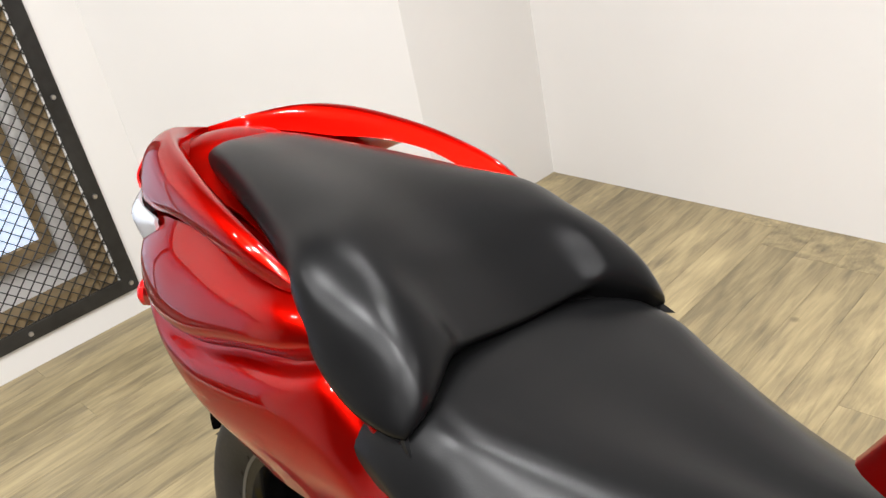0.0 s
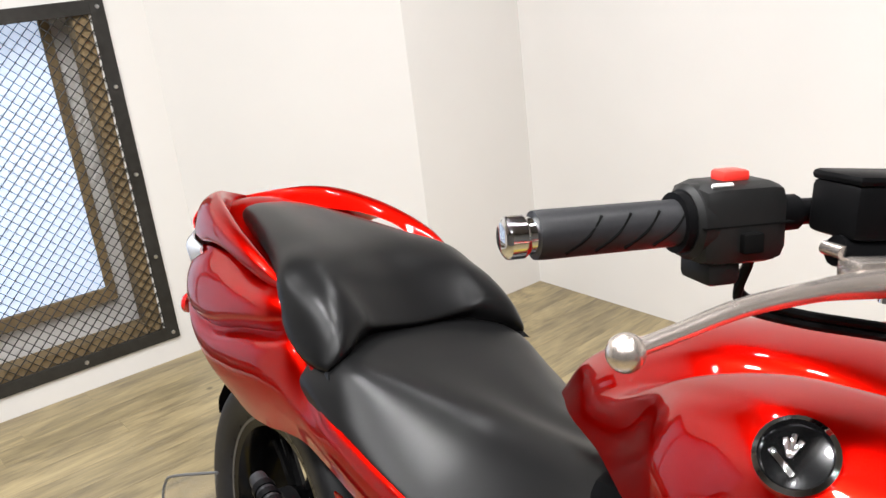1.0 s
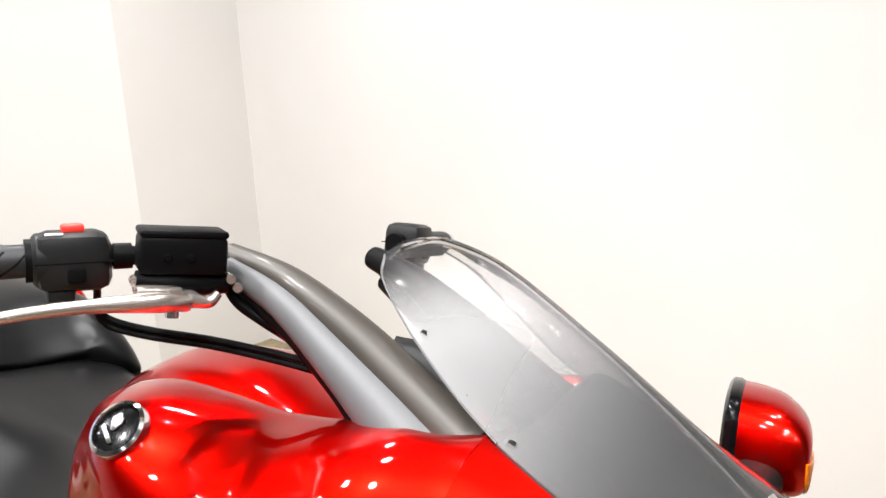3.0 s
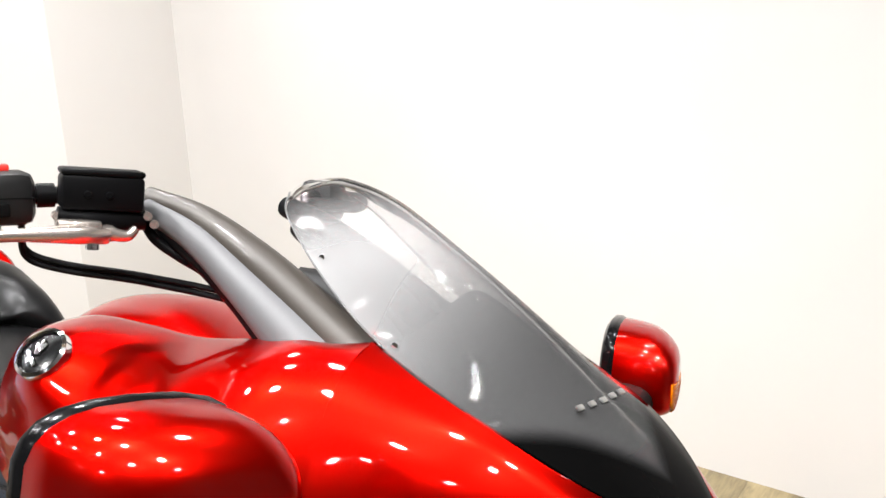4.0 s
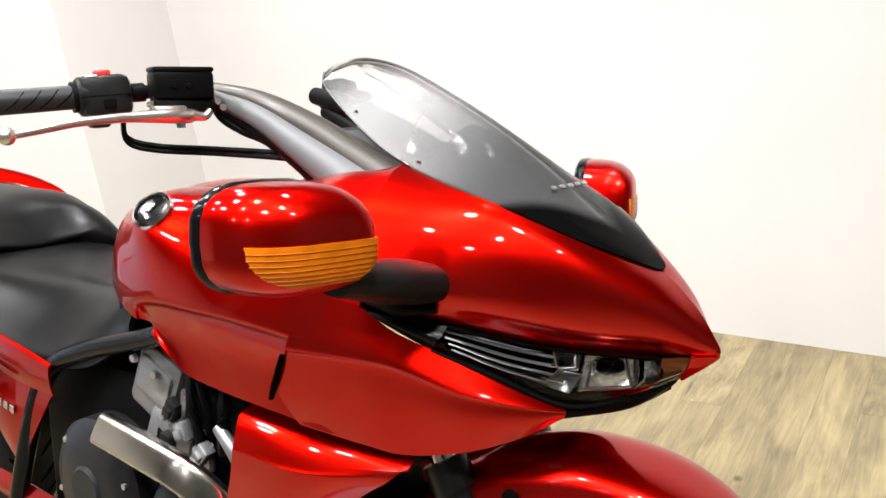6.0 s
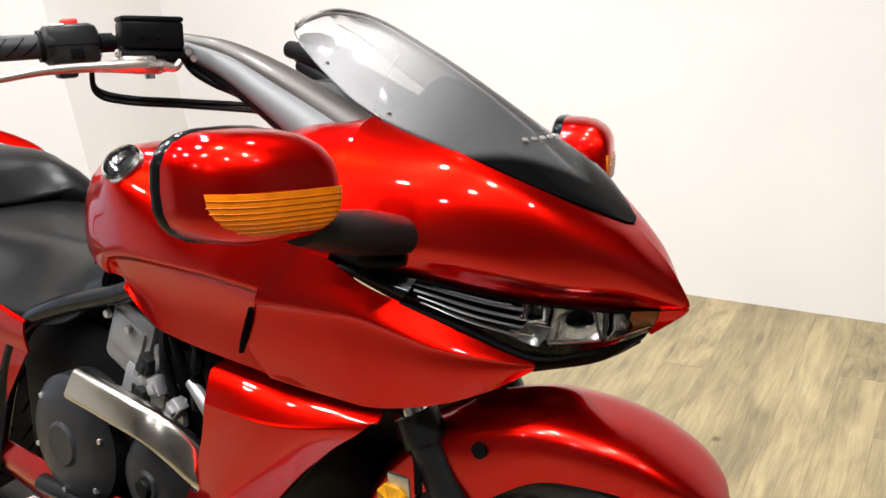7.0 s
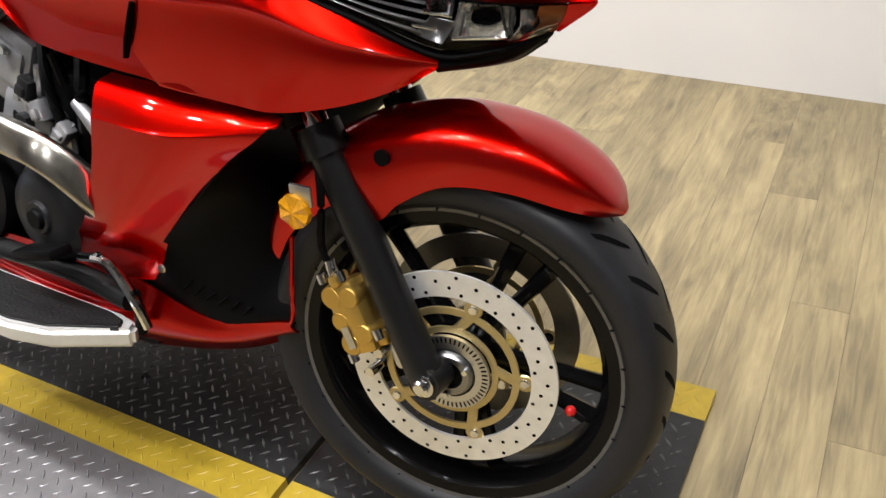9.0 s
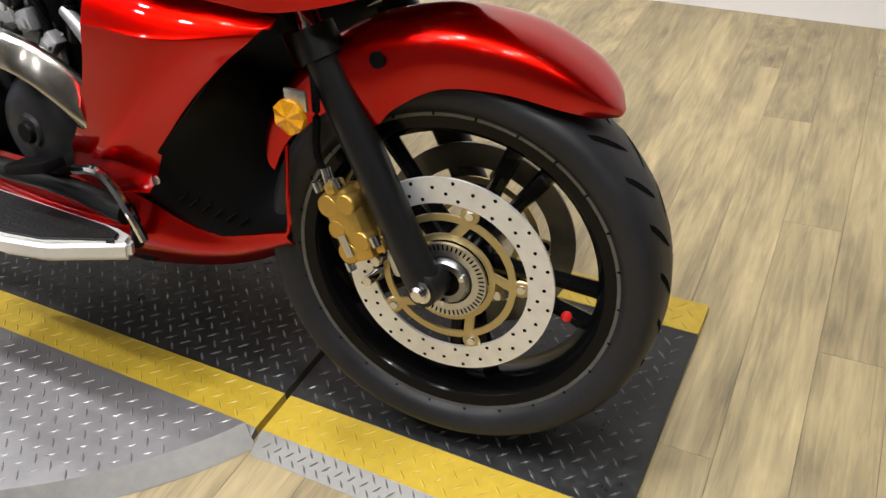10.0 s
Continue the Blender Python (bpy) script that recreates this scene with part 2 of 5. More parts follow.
def plank_material():
    m = bpy.data.materials.new("weathered_oak_plank")
    m.use_nodes = True
    nt = m.node_tree
    b = nt.nodes["Principled BSDF"]
    tc = nt.nodes.new("ShaderNodeTexCoord")
    oi = nt.nodes.new("ShaderNodeObjectInfo")
    off = nt.nodes.new("ShaderNodeVectorMath")
    off.operation = "SCALE"
    off.inputs[0].default_value = (17.0, 31.0, 9.0)
    nt.links.new(oi.outputs["Random"], off.inputs["Scale"])
    add = nt.nodes.new("ShaderNodeVectorMath")
    nt.links.new(tc.outputs["Object"], add.inputs[0])
    nt.links.new(off.outputs[0], add.inputs[1])
    mp = nt.nodes.new("ShaderNodeMapping")
    mp.inputs["Scale"].default_value = (70, 5, 1)
    nt.links.new(add.outputs[0], mp.inputs[0])
    n = nt.nodes.new("ShaderNodeTexNoise")
    n.inputs["Scale"].default_value = 1.0
    n.inputs["Detail"].default_value = 8
    n.inputs["Roughness"].default_value = 0.6
    n.inputs["Distortion"].default_value = 0.8
    nt.links.new(mp.outputs[0], n.inputs["Vector"])
    mp2 = nt.nodes.new("ShaderNodeMapping")
    mp2.inputs["Scale"].default_value = (9, 2.4, 1)
    nt.links.new(add.outputs[0], mp2.inputs[0])
    n2 = nt.nodes.new("ShaderNodeTexNoise")
    n2.inputs["Scale"].default_value = 1.5
    n2.inputs["Detail"].default_value = 4
    n2.inputs["Distortion"].default_value = 0.6
    nt.links.new(mp2.outputs[0], n2.inputs["Vector"])
    ramp = nt.nodes.new("ShaderNodeValToRGB")
    e = ramp.color_ramp.elements
    e[0].position, e[0].color = 0.28, (0.09, 0.071, 0.045, 1)
    e[1].position, e[1].color = 0.7, (0.395, 0.312, 0.166, 1)
    mid = e.new(0.48)
    mid.color = (0.235, 0.186, 0.1, 1)
    mx = nt.nodes.new("ShaderNodeMath")
    mx.operation = "MULTIPLY_ADD"
    mx.inputs[1].default_value = 0.46
    hf = nt.nodes.new("ShaderNodeMath")
    hf.operation = "MULTIPLY"
    hf.inputs[1].default_value = 0.54
    nt.links.new(n2.outputs["Fac"], hf.inputs[0])
    nt.links.new(n.outputs["Fac"], mx.inputs[0])
    nt.links.new(hf.outputs[0], mx.inputs[2])
    nt.links.new(mx.outputs[0], ramp.inputs[0])
    vr = nt.nodes.new("ShaderNodeMapRange")
    vr.inputs["To Min"].default_value, vr.inputs["To Max"].default_value = 0.86, 1.12
    nt.links.new(oi.outputs["Random"], vr.inputs["Value"])
    sc = nt.nodes.new("ShaderNodeVectorMath")
    sc.operation = "SCALE"
    nt.links.new(ramp.outputs[0], sc.inputs[0])
    nt.links.new(vr.outputs[0], sc.inputs["Scale"])
    nt.links.new(sc.outputs[0], b.inputs["Base Color"])
    # small dark knots
    vo = nt.nodes.new("ShaderNodeTexVoronoi")
    vo.inputs["Scale"].default_value = 3.2
    nt.links.new(add.outputs[0], vo.inputs["Vector"])
    kn = nt.nodes.new("ShaderNodeMapRange")
    kn.inputs["From Min"].default_value, kn.inputs["From Max"].default_value = 0.02, 0.06
    kn.inputs["To Min"].default_value, kn.inputs["To Max"].default_value = 0.35, 1
    nt.links.new(vo.outputs["Distance"], kn.inputs["Value"])
    sk = nt.nodes.new("ShaderNodeVectorMath")
    sk.operation = "SCALE"
    nt.links.new(sc.outputs[0], sk.inputs[0])
    nt.links.new(kn.outputs[0], sk.inputs["Scale"])
    nt.links.new(sk.outputs[0], b.inputs["Base Color"])
    b.inputs["Roughness"].default_value = 0.42
    bp = nt.nodes.new("ShaderNodeBump")
    bp.inputs["Strength"].default_value = 0.15
    bp.inputs["Distance"].default_value = 0.001
    nt.links.new(n.outputs["Fac"], bp.inputs["Height"])
    nt.links.new(bp.outputs[0], b.inputs["Normal"])
    return m


PLANK = plank_material()

# ---- window with expanded mesh ----
win = tagged(new("window_1"), "wire-mesh guarded window in a black steel frame", "window", kind="structure")
Y0, Y1, Z0, Z1 = -1.75, 0.46, 0.10, 1.54
STEELBLACK = material("blackened_steel", (0.035, 0.033, 0.03), 0.45, 0.5, 0, 0.3, 30, 0.1)
for nm, b4 in (("frame_bar", (Y1 - 0.055, Y1, Z0, Z1)), ("frame_bar", (Y0, Y1 - 0.055, Z0, Z0 + 0.055)), ("frame_bar", (Y0, Y1 - 0.055, Z1 - 0.055, Z1))):
    part(nm, box(WX, WX + 0.012, b4[0], b4[1], b4[2], b4[3], 0.001), STEELBLACK, win, "black steel flat bar", smooth=False)
part("lumber_post", box(WX - 0.1, WX - 0.006, Y1 - 0.125, Y1 - 0.06, 0.15, 1.5, 0.004), FRAMEWOOD, win, "rough brown lumber post", smooth=False)
part("lumber_sill", box(WX - 0.1, WX - 0.008, Y0, Y1 - 0.125, 0.15, 0.2, 0.004), FRAMEWOOD, win, "rough brown lumber sill", smooth=False)
part("inner_post", box(WX - 0.185, WX - 0.15, 0.245, 0.285, 0.3, 1.5, 0.003), FRAMEWOOD, win, "inner wooden window frame", smooth=False)
part("inner_sill", box(WX - 0.185, WX - 0.145, Y0, 0.245, 0.3, 0.36, 0.003), FRAMEWOOD, win, "inner wooden window frame", smooth=False)
part("inner_post", box(WX - 0.185, WX - 0.15, -0.5, -0.45, 0.36, 1.5, 0.003), FRAMEWOOD, win, "inner wooden window frame", smooth=False)
part("reveal", box(WX - 0.2, WX - 0.14, Y0, 0.40, 0.10, 0.14), WHITE, win, "white window reveal", smooth=False)
part("reveal", box(WX - 0.2, WX - 0.14, 0.40, 0.44, 0.10, 1.56), WHITE, win, "white window reveal", smooth=False)
part("reveal", box(WX - 0.2, WX - 0.19, 0.285, 0.40, 0.14, 1.56), WHITE, win, "white wall beside the inner frame", smooth=False)
part("reveal", box(WX - 0.2, WX - 0.19, Y0, 0.285, 0.14, 0.3), WHITE, win, "white wall below the inner frame", smooth=False)
part("reveal", box(WX - 0.2, WX - 0.14, Y0, 0.44, 1.52, 1.56), WHITE, win, "white window reveal", smooth=False)
SKYPANE = bpy.data.materials.new("daylit_frosted_glass")
SKYPANE.use_nodes = True
SKYPANE.node_tree.nodes["Principled BSDF"].inputs["Base Color"].default_value = (0.6, 0.7, 0.85, 1)
SKYPANE.node_tree.nodes["Principled BSDF"].inputs["Emission Color"].default_value = (0.62, 0.75, 1.0, 1)
SKYPANE.node_tree.nodes["Principled BSDF"].inputs["Emission Strength"].default_value = 1.1
part("pane", box(WX - 0.178, WX - 0.168, Y0, 0.25, 0.36, 1.52), SKYPANE, win, "pale blue daylit frosted pane", smooth=False)


def mesh_guard():
    """Expanded metal: zigzag strands of square wire."""
    vs, fs = [], []
    cw, ch, r = 0.046, 0.023, 0.002
    rows = int((Z1 - Z0 - 0.06) / ch)
    cols = int((Y1 - Y0 - 0.06) / (cw / 2))
    for k in range(rows):
        z = Z0 + 0.04 + k * ch
        for c in range(cols + 1):
            y = Y0 + 0.03 + c * cw / 2
            zz = z + (ch / 2 if (c + k) % 2 else -ch / 2) * 0.96
            base = len(vs)
            for dx, dz in ((-r, -r), (r, -r), (r, r), (-r, r)):
                vs.append((WX + 0.002 + dx * 1.5, y, zz + dz))
            if c:
                for q in range(4):
                    fs.append((base - 4 + q, base - 4 + (q + 1) % 4, base + (q + 1) % 4, base + q))
    me = bpy.data.meshes.new("expanded_mesh")
    me.from_pydata(vs, [], fs)
    me.materials.append(STEELBLACK)
    o = new("expanded_mesh", me)
    o.parent = win
    tagged(o, "black expanded metal mesh", kind="stuff")


mesh_guard()
bolt = lathe([(0.0, -0.006), (0.007, -0.006), (0.009, -0.003), (0.009, 0.0), (0.0, 0.0)], 12)
bolt_me = part("bolt", bolt, ALU, win, "zinc bolt head", m=pose(WX + 0.012, Y1 - 0.027, 0.13, 0, 0, 90)).data
for by, bz in [(Y1 - 0.027, 0.48), (Y1 - 0.027, 0.84), (Y1 - 0.027, 1.2), (Y1 - 0.027, 1.51)] + [(Y1 - 0.4 - 0.36 * k, Z0 + 0.027) for k in range(5)]:
    o = new("bolt", bolt_me)
    o.parent = win
    o.matrix_basis = pose(WX + 0.012, by, bz, 0, 0, 90)

# ---- lift deck ----
deck = tagged(new("lift_deck"), "black steel tread-plate deck with yellow painted borders", "deck", kind="structure")
DM = pose(1.125, 0.172, 0, 0, 0, 2.0)
deck.matrix_world = DM
YI, YO = 0.228, 0.32
SEAM = -0.665
DARKEDGE = material("worn_aluminium_edge", (0.13, 0.125, 0.115), 0.45, 0.3, 0, 0.25, 60, 0.1)
for x0, x1 in ((-2.36, SEAM - 0.007), (SEAM + 0.007, 0.0)):
    part("deck_plate", box(x0, x1, -YI, YI, 0.0, DECK, 0.001), DECKBLACK, deck, "black painted tread plate", smooth=False)
    for s in (-1, 1):
        part("border", box(x0, x1, min(s * YI, s * YO) + 0.0005, max(s * YI, s * YO) - 0.0005, 0.0, DECK + 0.0003, 0.0005), YELLOW, deck, "yellow painted border strip", smooth=False)
    own = bmesh.new()
    p = [(x0, -YO, DECK), (x1, -YO, DECK), (x1, -YO - 0.045, 0.001), (x0, -YO - 0.045, 0.001), (x0, -YO, 0.001), (x1, -YO, 0.001)]
    v = [own.verts.new(q) for q in p]
    own.faces.new((v[0], v[1], v[2], v[3]))
    own.faces.new((v[0], v[3], v[4]))
    own.faces.new((v[1], v[5], v[2]))
    own.faces.new((v[3], v[2], v[5], v[4]))
    own.faces.new((v[0], v[4], v[5], v[1]))
    part("ramp_edge", own, DARKEDGE, deck, "sloped aluminium tread edge", smooth=False)


def treads(name, test, x0, x1, y0, y1, z, mat, parent, label, pitch=0.04, ang=0, tilt=0.0):
    """Raised diamond tread: lens-shaped ridges, alternating at right angles."""
    vs, fs = [], []
    L, W, H = pitch * 0.36, pitch * 0.085, 0.0016
    nx, ny = int((x1 - x0) / pitch * 2), int((y1 - y0) / pitch * 2)
    for i in range(nx):
        for j in range(ny):
            if (i + j) % 2:
                continue
            x, y = x0 + (i + 0.5) * pitch / 2, y0 + (j + 0.5) * pitch / 2
            if not test(x, y):
                continue
            a = radians(ang + (45 if i % 2 else -45))
            c, s = math.cos(a), math.sin(a)
            b = len(vs)
            for u, w, h in ((-L, 0, 0), (0, -W, 0), (L, 0, 0), (0, W, 0), (-L * 0.5, 0, H), (L * 0.5, 0, H)):
                yy = y + u * s + w * c
                vs.append((x + u * c - w * s, yy, z + h + tilt * (yy - y1)))
            fs += [(b, b + 1, b + 4), (b + 1, b + 5, b + 4), (b + 1, b + 2, b + 5), (b + 2, b + 3, b + 5), (b + 3, b + 4, b + 5), (b + 3, b, b + 4)]
    me = bpy.data.meshes.new(name)
    me.from_pydata(vs, [], fs)
    me.materials.append(mat)
    o = new(name, me)
    o.parent = parent
    return tagged(o, label, kind="stuff")


GRIT = material("worn_black_tread", (0.085, 0.085, 0.085), 0.28, 0.35, 0, 0.3, 80)
treads("deck_tread", lambda x, y: abs(x - SEAM) > 0.02, -1.9, -0.005, -YI + 0.005, YI - 0.005, DECK - 0.0002, GRIT, deck, "black tread ridges")
treads("border_tread", lambda x, y: abs(x - SEAM) > 0.02, -1.9, -0.005, -YO + 0.005, -YI - 0.003, DECK + 0.0002, YELLOW, deck, "yellow tread ridges")
treads("border_tread", lambda x, y: True, -0.6, -0.005, YI + 0.004, YO - 0.004, DECK + 0.0002, YELLOW, deck, "yellow tread ridges")

treads("ramp_tread", lambda x, y: abs(x - SEAM) > 0.02, -1.2, -0.005, -YO - 0.041, -YO - 0.001, DECK - 0.0002, DARKEDGE, deck, "worn ramp tread", 0.026, 0, 0.42)

# round turntable plate beside the deck
PLATE = material("aluminium_tread_plate", (0.2, 0.195, 0.2), 0.45, 0.7, 0, 0.15, 40, 0.08)
turn = tagged(new("turntable"), "round aluminium diamond-plate turntable beside the deck", "turntable")
CX, CY, CR = -0.42, 0.36, 1.02
own = bmesh.new()
pts = []
for k in range(181):
    a = radians(180 + k)
    x, y = CX + CR * math.cos(a), CY + CR * math.sin(a)
    if y < -0.2:
        pts.append((x, y))
yd = lambda x: 0.172 + math.tan(radians(2.0)) * (x - 1.125) - YO - 0.004
pts = [(x, min(y, yd(x))) for x, y in pts]
pts.append((0.445, yd(0.445)))
pts = [(pts[0][0] - 0.02, yd(pts[0][0]))] + pts
top = [own.verts.new((x, y, 0.03)) for x, y in pts]
own.faces.new(top)
rim = bmesh.new()
low = [rim.verts.new((CX + (x - CX) * 1.04, min(CY + (y - CY) * 1.04, yd(x)), 0.001)) for x, y in pts]
high = [rim.verts.new((x, y, 0.03)) for x, y in pts]
for i in range(len(pts)):
    j = (i + 1) % len(pts)
    rim.faces.new((high[i], low[i], low[j], high[j]))
part("plate", own, PLATE, turn, "", smooth=False)
part("plate_rim", rim, DARKEDGE, turn, "worn sloping aluminium rim")
treads("plate_tread", lambda x, y: y < yd(x) - 0.01 and math.hypot(x - CX, y - CY) < CR - 0.012, -0.5, 0.5, -0.7, -0.15, 0.0298, PLATE, turn, "bright tread ridges", 0.04)

# ---- floor planks, each a piece of its own ----
floor = tagged(new("floor"), "pale weathered oak plank floor", "floor", kind="structure")
PW, PL = 0.127, 1.22
plank_me = None
rng = random.Random(4)
TURN = radians(3.0)
for i in range(-26, 28):
    shift = rng.random() * PL
    px = i * PW + 0.02
    # the boards end under the walls
    y_low, y_high = (-4.06 - px * math.sin(TURN)) / math.cos(TURN), (2.09 - px * math.sin(TURN)) / math.cos(TURN)
    for j in range(-5, 3):
        a, b = max(j * PL + shift - 0.3, y_low), min(j * PL + shift - 0.3 + PL, y_high)
        if b - a < 0.05:
            continue
        if plank_me is None:
            po = part("plank", box(-PW / 2 + 0.0003, PW / 2 - 0.0003, -PL / 2 + 0.0003, PL / 2 - 0.0003, -0.006, 0, 0.0004), PLANK, floor, smooth=False)
            plank_me = po.data
        else:
            po = new("plank", plank_me)
            po.parent = floor
        po.matrix_basis = pose(0, 0, 0, 0, 0, 3.0) @ pose(px, (a + b) / 2, 0) @ Matrix.Diagonal((1, (b - a) / PL, 1, 1))


# ---- motorcycle ----
bike = thing("motorcycle", "candy-red sport cruiser motorcycle with black seat, leaning on its stand", "motorcycle", pose(0, 0, DECK + RAISE, -LEAN, 0, 0))
DARK = material("dark_grey_plastic", (0.008, 0.008, 0.008), 0.42, 0, 0, 0.12, 200, 0.08, 0.16)
SILVER = material("silver_painted_alloy", (0.095, 0.095, 0.098), 0.5, 0.1, 0.0, 0.05, 300, 0, 0.4)
BRONZE = material("bronze_grey_paint", (0.04, 0.034, 0.028), 0.45, 0.15, 0.1, 0.06, 300, 0, 0.4)
REDLENS = material("red_lens", (0.5, 0.01, 0.01), 0.12, 0, 0.6)
GLOSSBLACK = material("gloss_black", (0.003, 0.003, 0.0033), 0.18, 0, 0.1, 0, 1, 0, 0.12)
MIRRORGLASS = material("mirror_glass", (0.85, 0.86, 0.88), 0.02, 1.0)
BALL = material("warm_alloy", (0.62, 0.55, 0.5), 0.26, 0.9, 0, 0.05, 200)


def mirrored(rows):
    return [[(x, -y, z) for x, y, z in r] for r in rows]


def panel(name, rows, mat, parent, label="", nu=6, nv=5, thick=0.004, both=True, centre=False):
    """A bodywork shell over stations; both: also its twin on the other side; centre: one shell across the middle."""
    if centre:
        full = []
        for r in rows:
            r = r if abs(r[-1][1]) < 1e-6 and abs(r[0][1]) > 1e-6 else r[::-1]
            full.append(r + [(x, -y, z) for x, y, z in r[-2::-1]])
        return part(name, solid(loft(full, nu, nv), thick), mat, parent, label)
    a = part(name, solid(loft(rows, nu, nv), thick), mat, parent, label)
    if both:
        part(name, solid(loft(mirrored(rows), nu, nv), thick), mat, parent, label)
    return a


def ring(x, cy, cz, ry, rz, n=20, p=2.4, shear=0.0, a0=0.0, a1=360.0, closed=True):
    out = []
    for k in range(n if closed else n + 1):
        a = radians(a0 + (a1 - a0) * k / n)
        c, s = math.cos(a), math.sin(a)
        y = ry * math.copysign(abs(c) ** (2 / p), c)
        z = rz * math.copysign(abs(s) ** (2 / p), s)
        out.append((x - shear * y, cy + y, cz + z))
    return out


# front wheel
FX, FZ = 0.798, 0.318
STEER_DEG, STEER_LEAN = 9.0, 2.0


def wheel(name, x, z, tr, tw, rr, rw, spokes, label):
    rim = lathe([(rr - 0.016, -rw), (rr + 0.004, -rw - 0.003), (rr + 0.006, -rw + 0.004), (rr - 0.008, -rw + 0.012), (rr - 0.02, 0), (rr - 0.008, rw - 0.012), (rr + 0.006, rw - 0.004), (rr + 0.004, rw + 0.003), (rr - 0.016, rw), (rr - 0.03, rw - 0.02), (rr - 0.032, 0), (rr - 0.03, -rw + 0.02)], 64)
    w = part(name, rim, GLOSSBLACK, bike, label, m=pose(x, 0, z, 0, 12, 0))
    for k in range(spokes):
        for d in (-9, 9):
            a0, a1 = radians(360 / spokes * k + d * 1.1), radians(360 / spokes * k + d * 0.9)
            p0 = Vector((0.045 * math.cos(a0), 0, 0.045 * math.sin(a0)))
            p1 = Vector((0.13 * math.cos(a0 * 0.5 + a1 * 0.5), 0, 0.13 * math.sin(a0 * 0.5 + a1 * 0.5)))
            p2 = Vector(((rr - 0.022) * math.cos(a1), 0, (rr - 0.022) * math.sin(a1)))
            part("spoke", tube([p0, p1, p2], [0.018, 0.012, 0.015], 8, 3), GLOSSBLACK, w)
    part("hub", lathe([(0.018, -0.045), (0.052, -0.045), (0.056, -0.02), (0.056, 0.02), (0.052, 0.045), (0.018, 0.045)], 32), GLOSSBLACK, w)
    part("rim_lip", lathe([(rr + 0.002, -rw - 0.003), (rr + 0.008, -rw - 0.0045), (rr + 0.008, -rw + 0.002), (rr + 0.002, -rw + 0.002)], 64), RIMLIP, w, "rim lip, grey for its glint")
    h = tr - rr
    prof = [(rr + 0.004, -rw), (rr + h * 0.25, -tw * 0.93), (rr + h * 0.55, -tw), (rr + h * 0.75, -tw * 0.93), (rr + h * 0.9, -tw * 0.66), (tr - h * 0.03, -tw * 0.34), (tr, 0)]
    prof = prof + [(r, -y) for r, y in prof[-2::-1]]
    sm = spline([(r, y, 0) for r, y in prof], 3)
    part("tyre", lathe([(v.x, v.y) for v in sm], 96), RUBBER, w, "black road tyre")
    # tread grooves: narrow strips laid over the crown, black for the shade in them
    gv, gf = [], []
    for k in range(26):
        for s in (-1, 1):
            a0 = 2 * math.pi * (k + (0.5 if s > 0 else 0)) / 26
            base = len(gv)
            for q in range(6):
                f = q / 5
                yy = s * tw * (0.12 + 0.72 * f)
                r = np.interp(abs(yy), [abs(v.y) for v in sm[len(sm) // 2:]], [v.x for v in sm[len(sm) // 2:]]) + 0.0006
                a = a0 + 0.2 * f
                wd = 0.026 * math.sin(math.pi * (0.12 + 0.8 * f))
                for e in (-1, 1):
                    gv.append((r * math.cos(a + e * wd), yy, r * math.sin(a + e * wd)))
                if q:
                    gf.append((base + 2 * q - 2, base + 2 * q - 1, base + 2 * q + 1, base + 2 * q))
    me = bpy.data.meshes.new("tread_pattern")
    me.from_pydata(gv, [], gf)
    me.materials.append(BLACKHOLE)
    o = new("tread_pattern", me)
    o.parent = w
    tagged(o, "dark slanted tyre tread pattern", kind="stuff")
    return w


# Lighter than the gloss black rim: the lip's glint as a colour.
RIMLIP = material("rim_glint_grey", (0.12, 0.12, 0.12), 0.35, 0.6, 0, 0.2, 80)
# Matt black, also for shade drawn in grooves, holes and slots.
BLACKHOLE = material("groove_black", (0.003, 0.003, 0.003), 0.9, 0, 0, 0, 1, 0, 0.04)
STEER = Matrix.Translation((FX, 0, FZ)) @ pose(0, 0, 0, 0, 0, STEER_DEG) @ pose(0, 0, 0, STEER_LEAN) @ Matrix.Translation((-FX, 0, -FZ))
fw = wheel("front_wheel", FX, FZ, 0.327, 0.075, 0.255, 0.054, 5, "gloss black five-spoke cast front wheel")


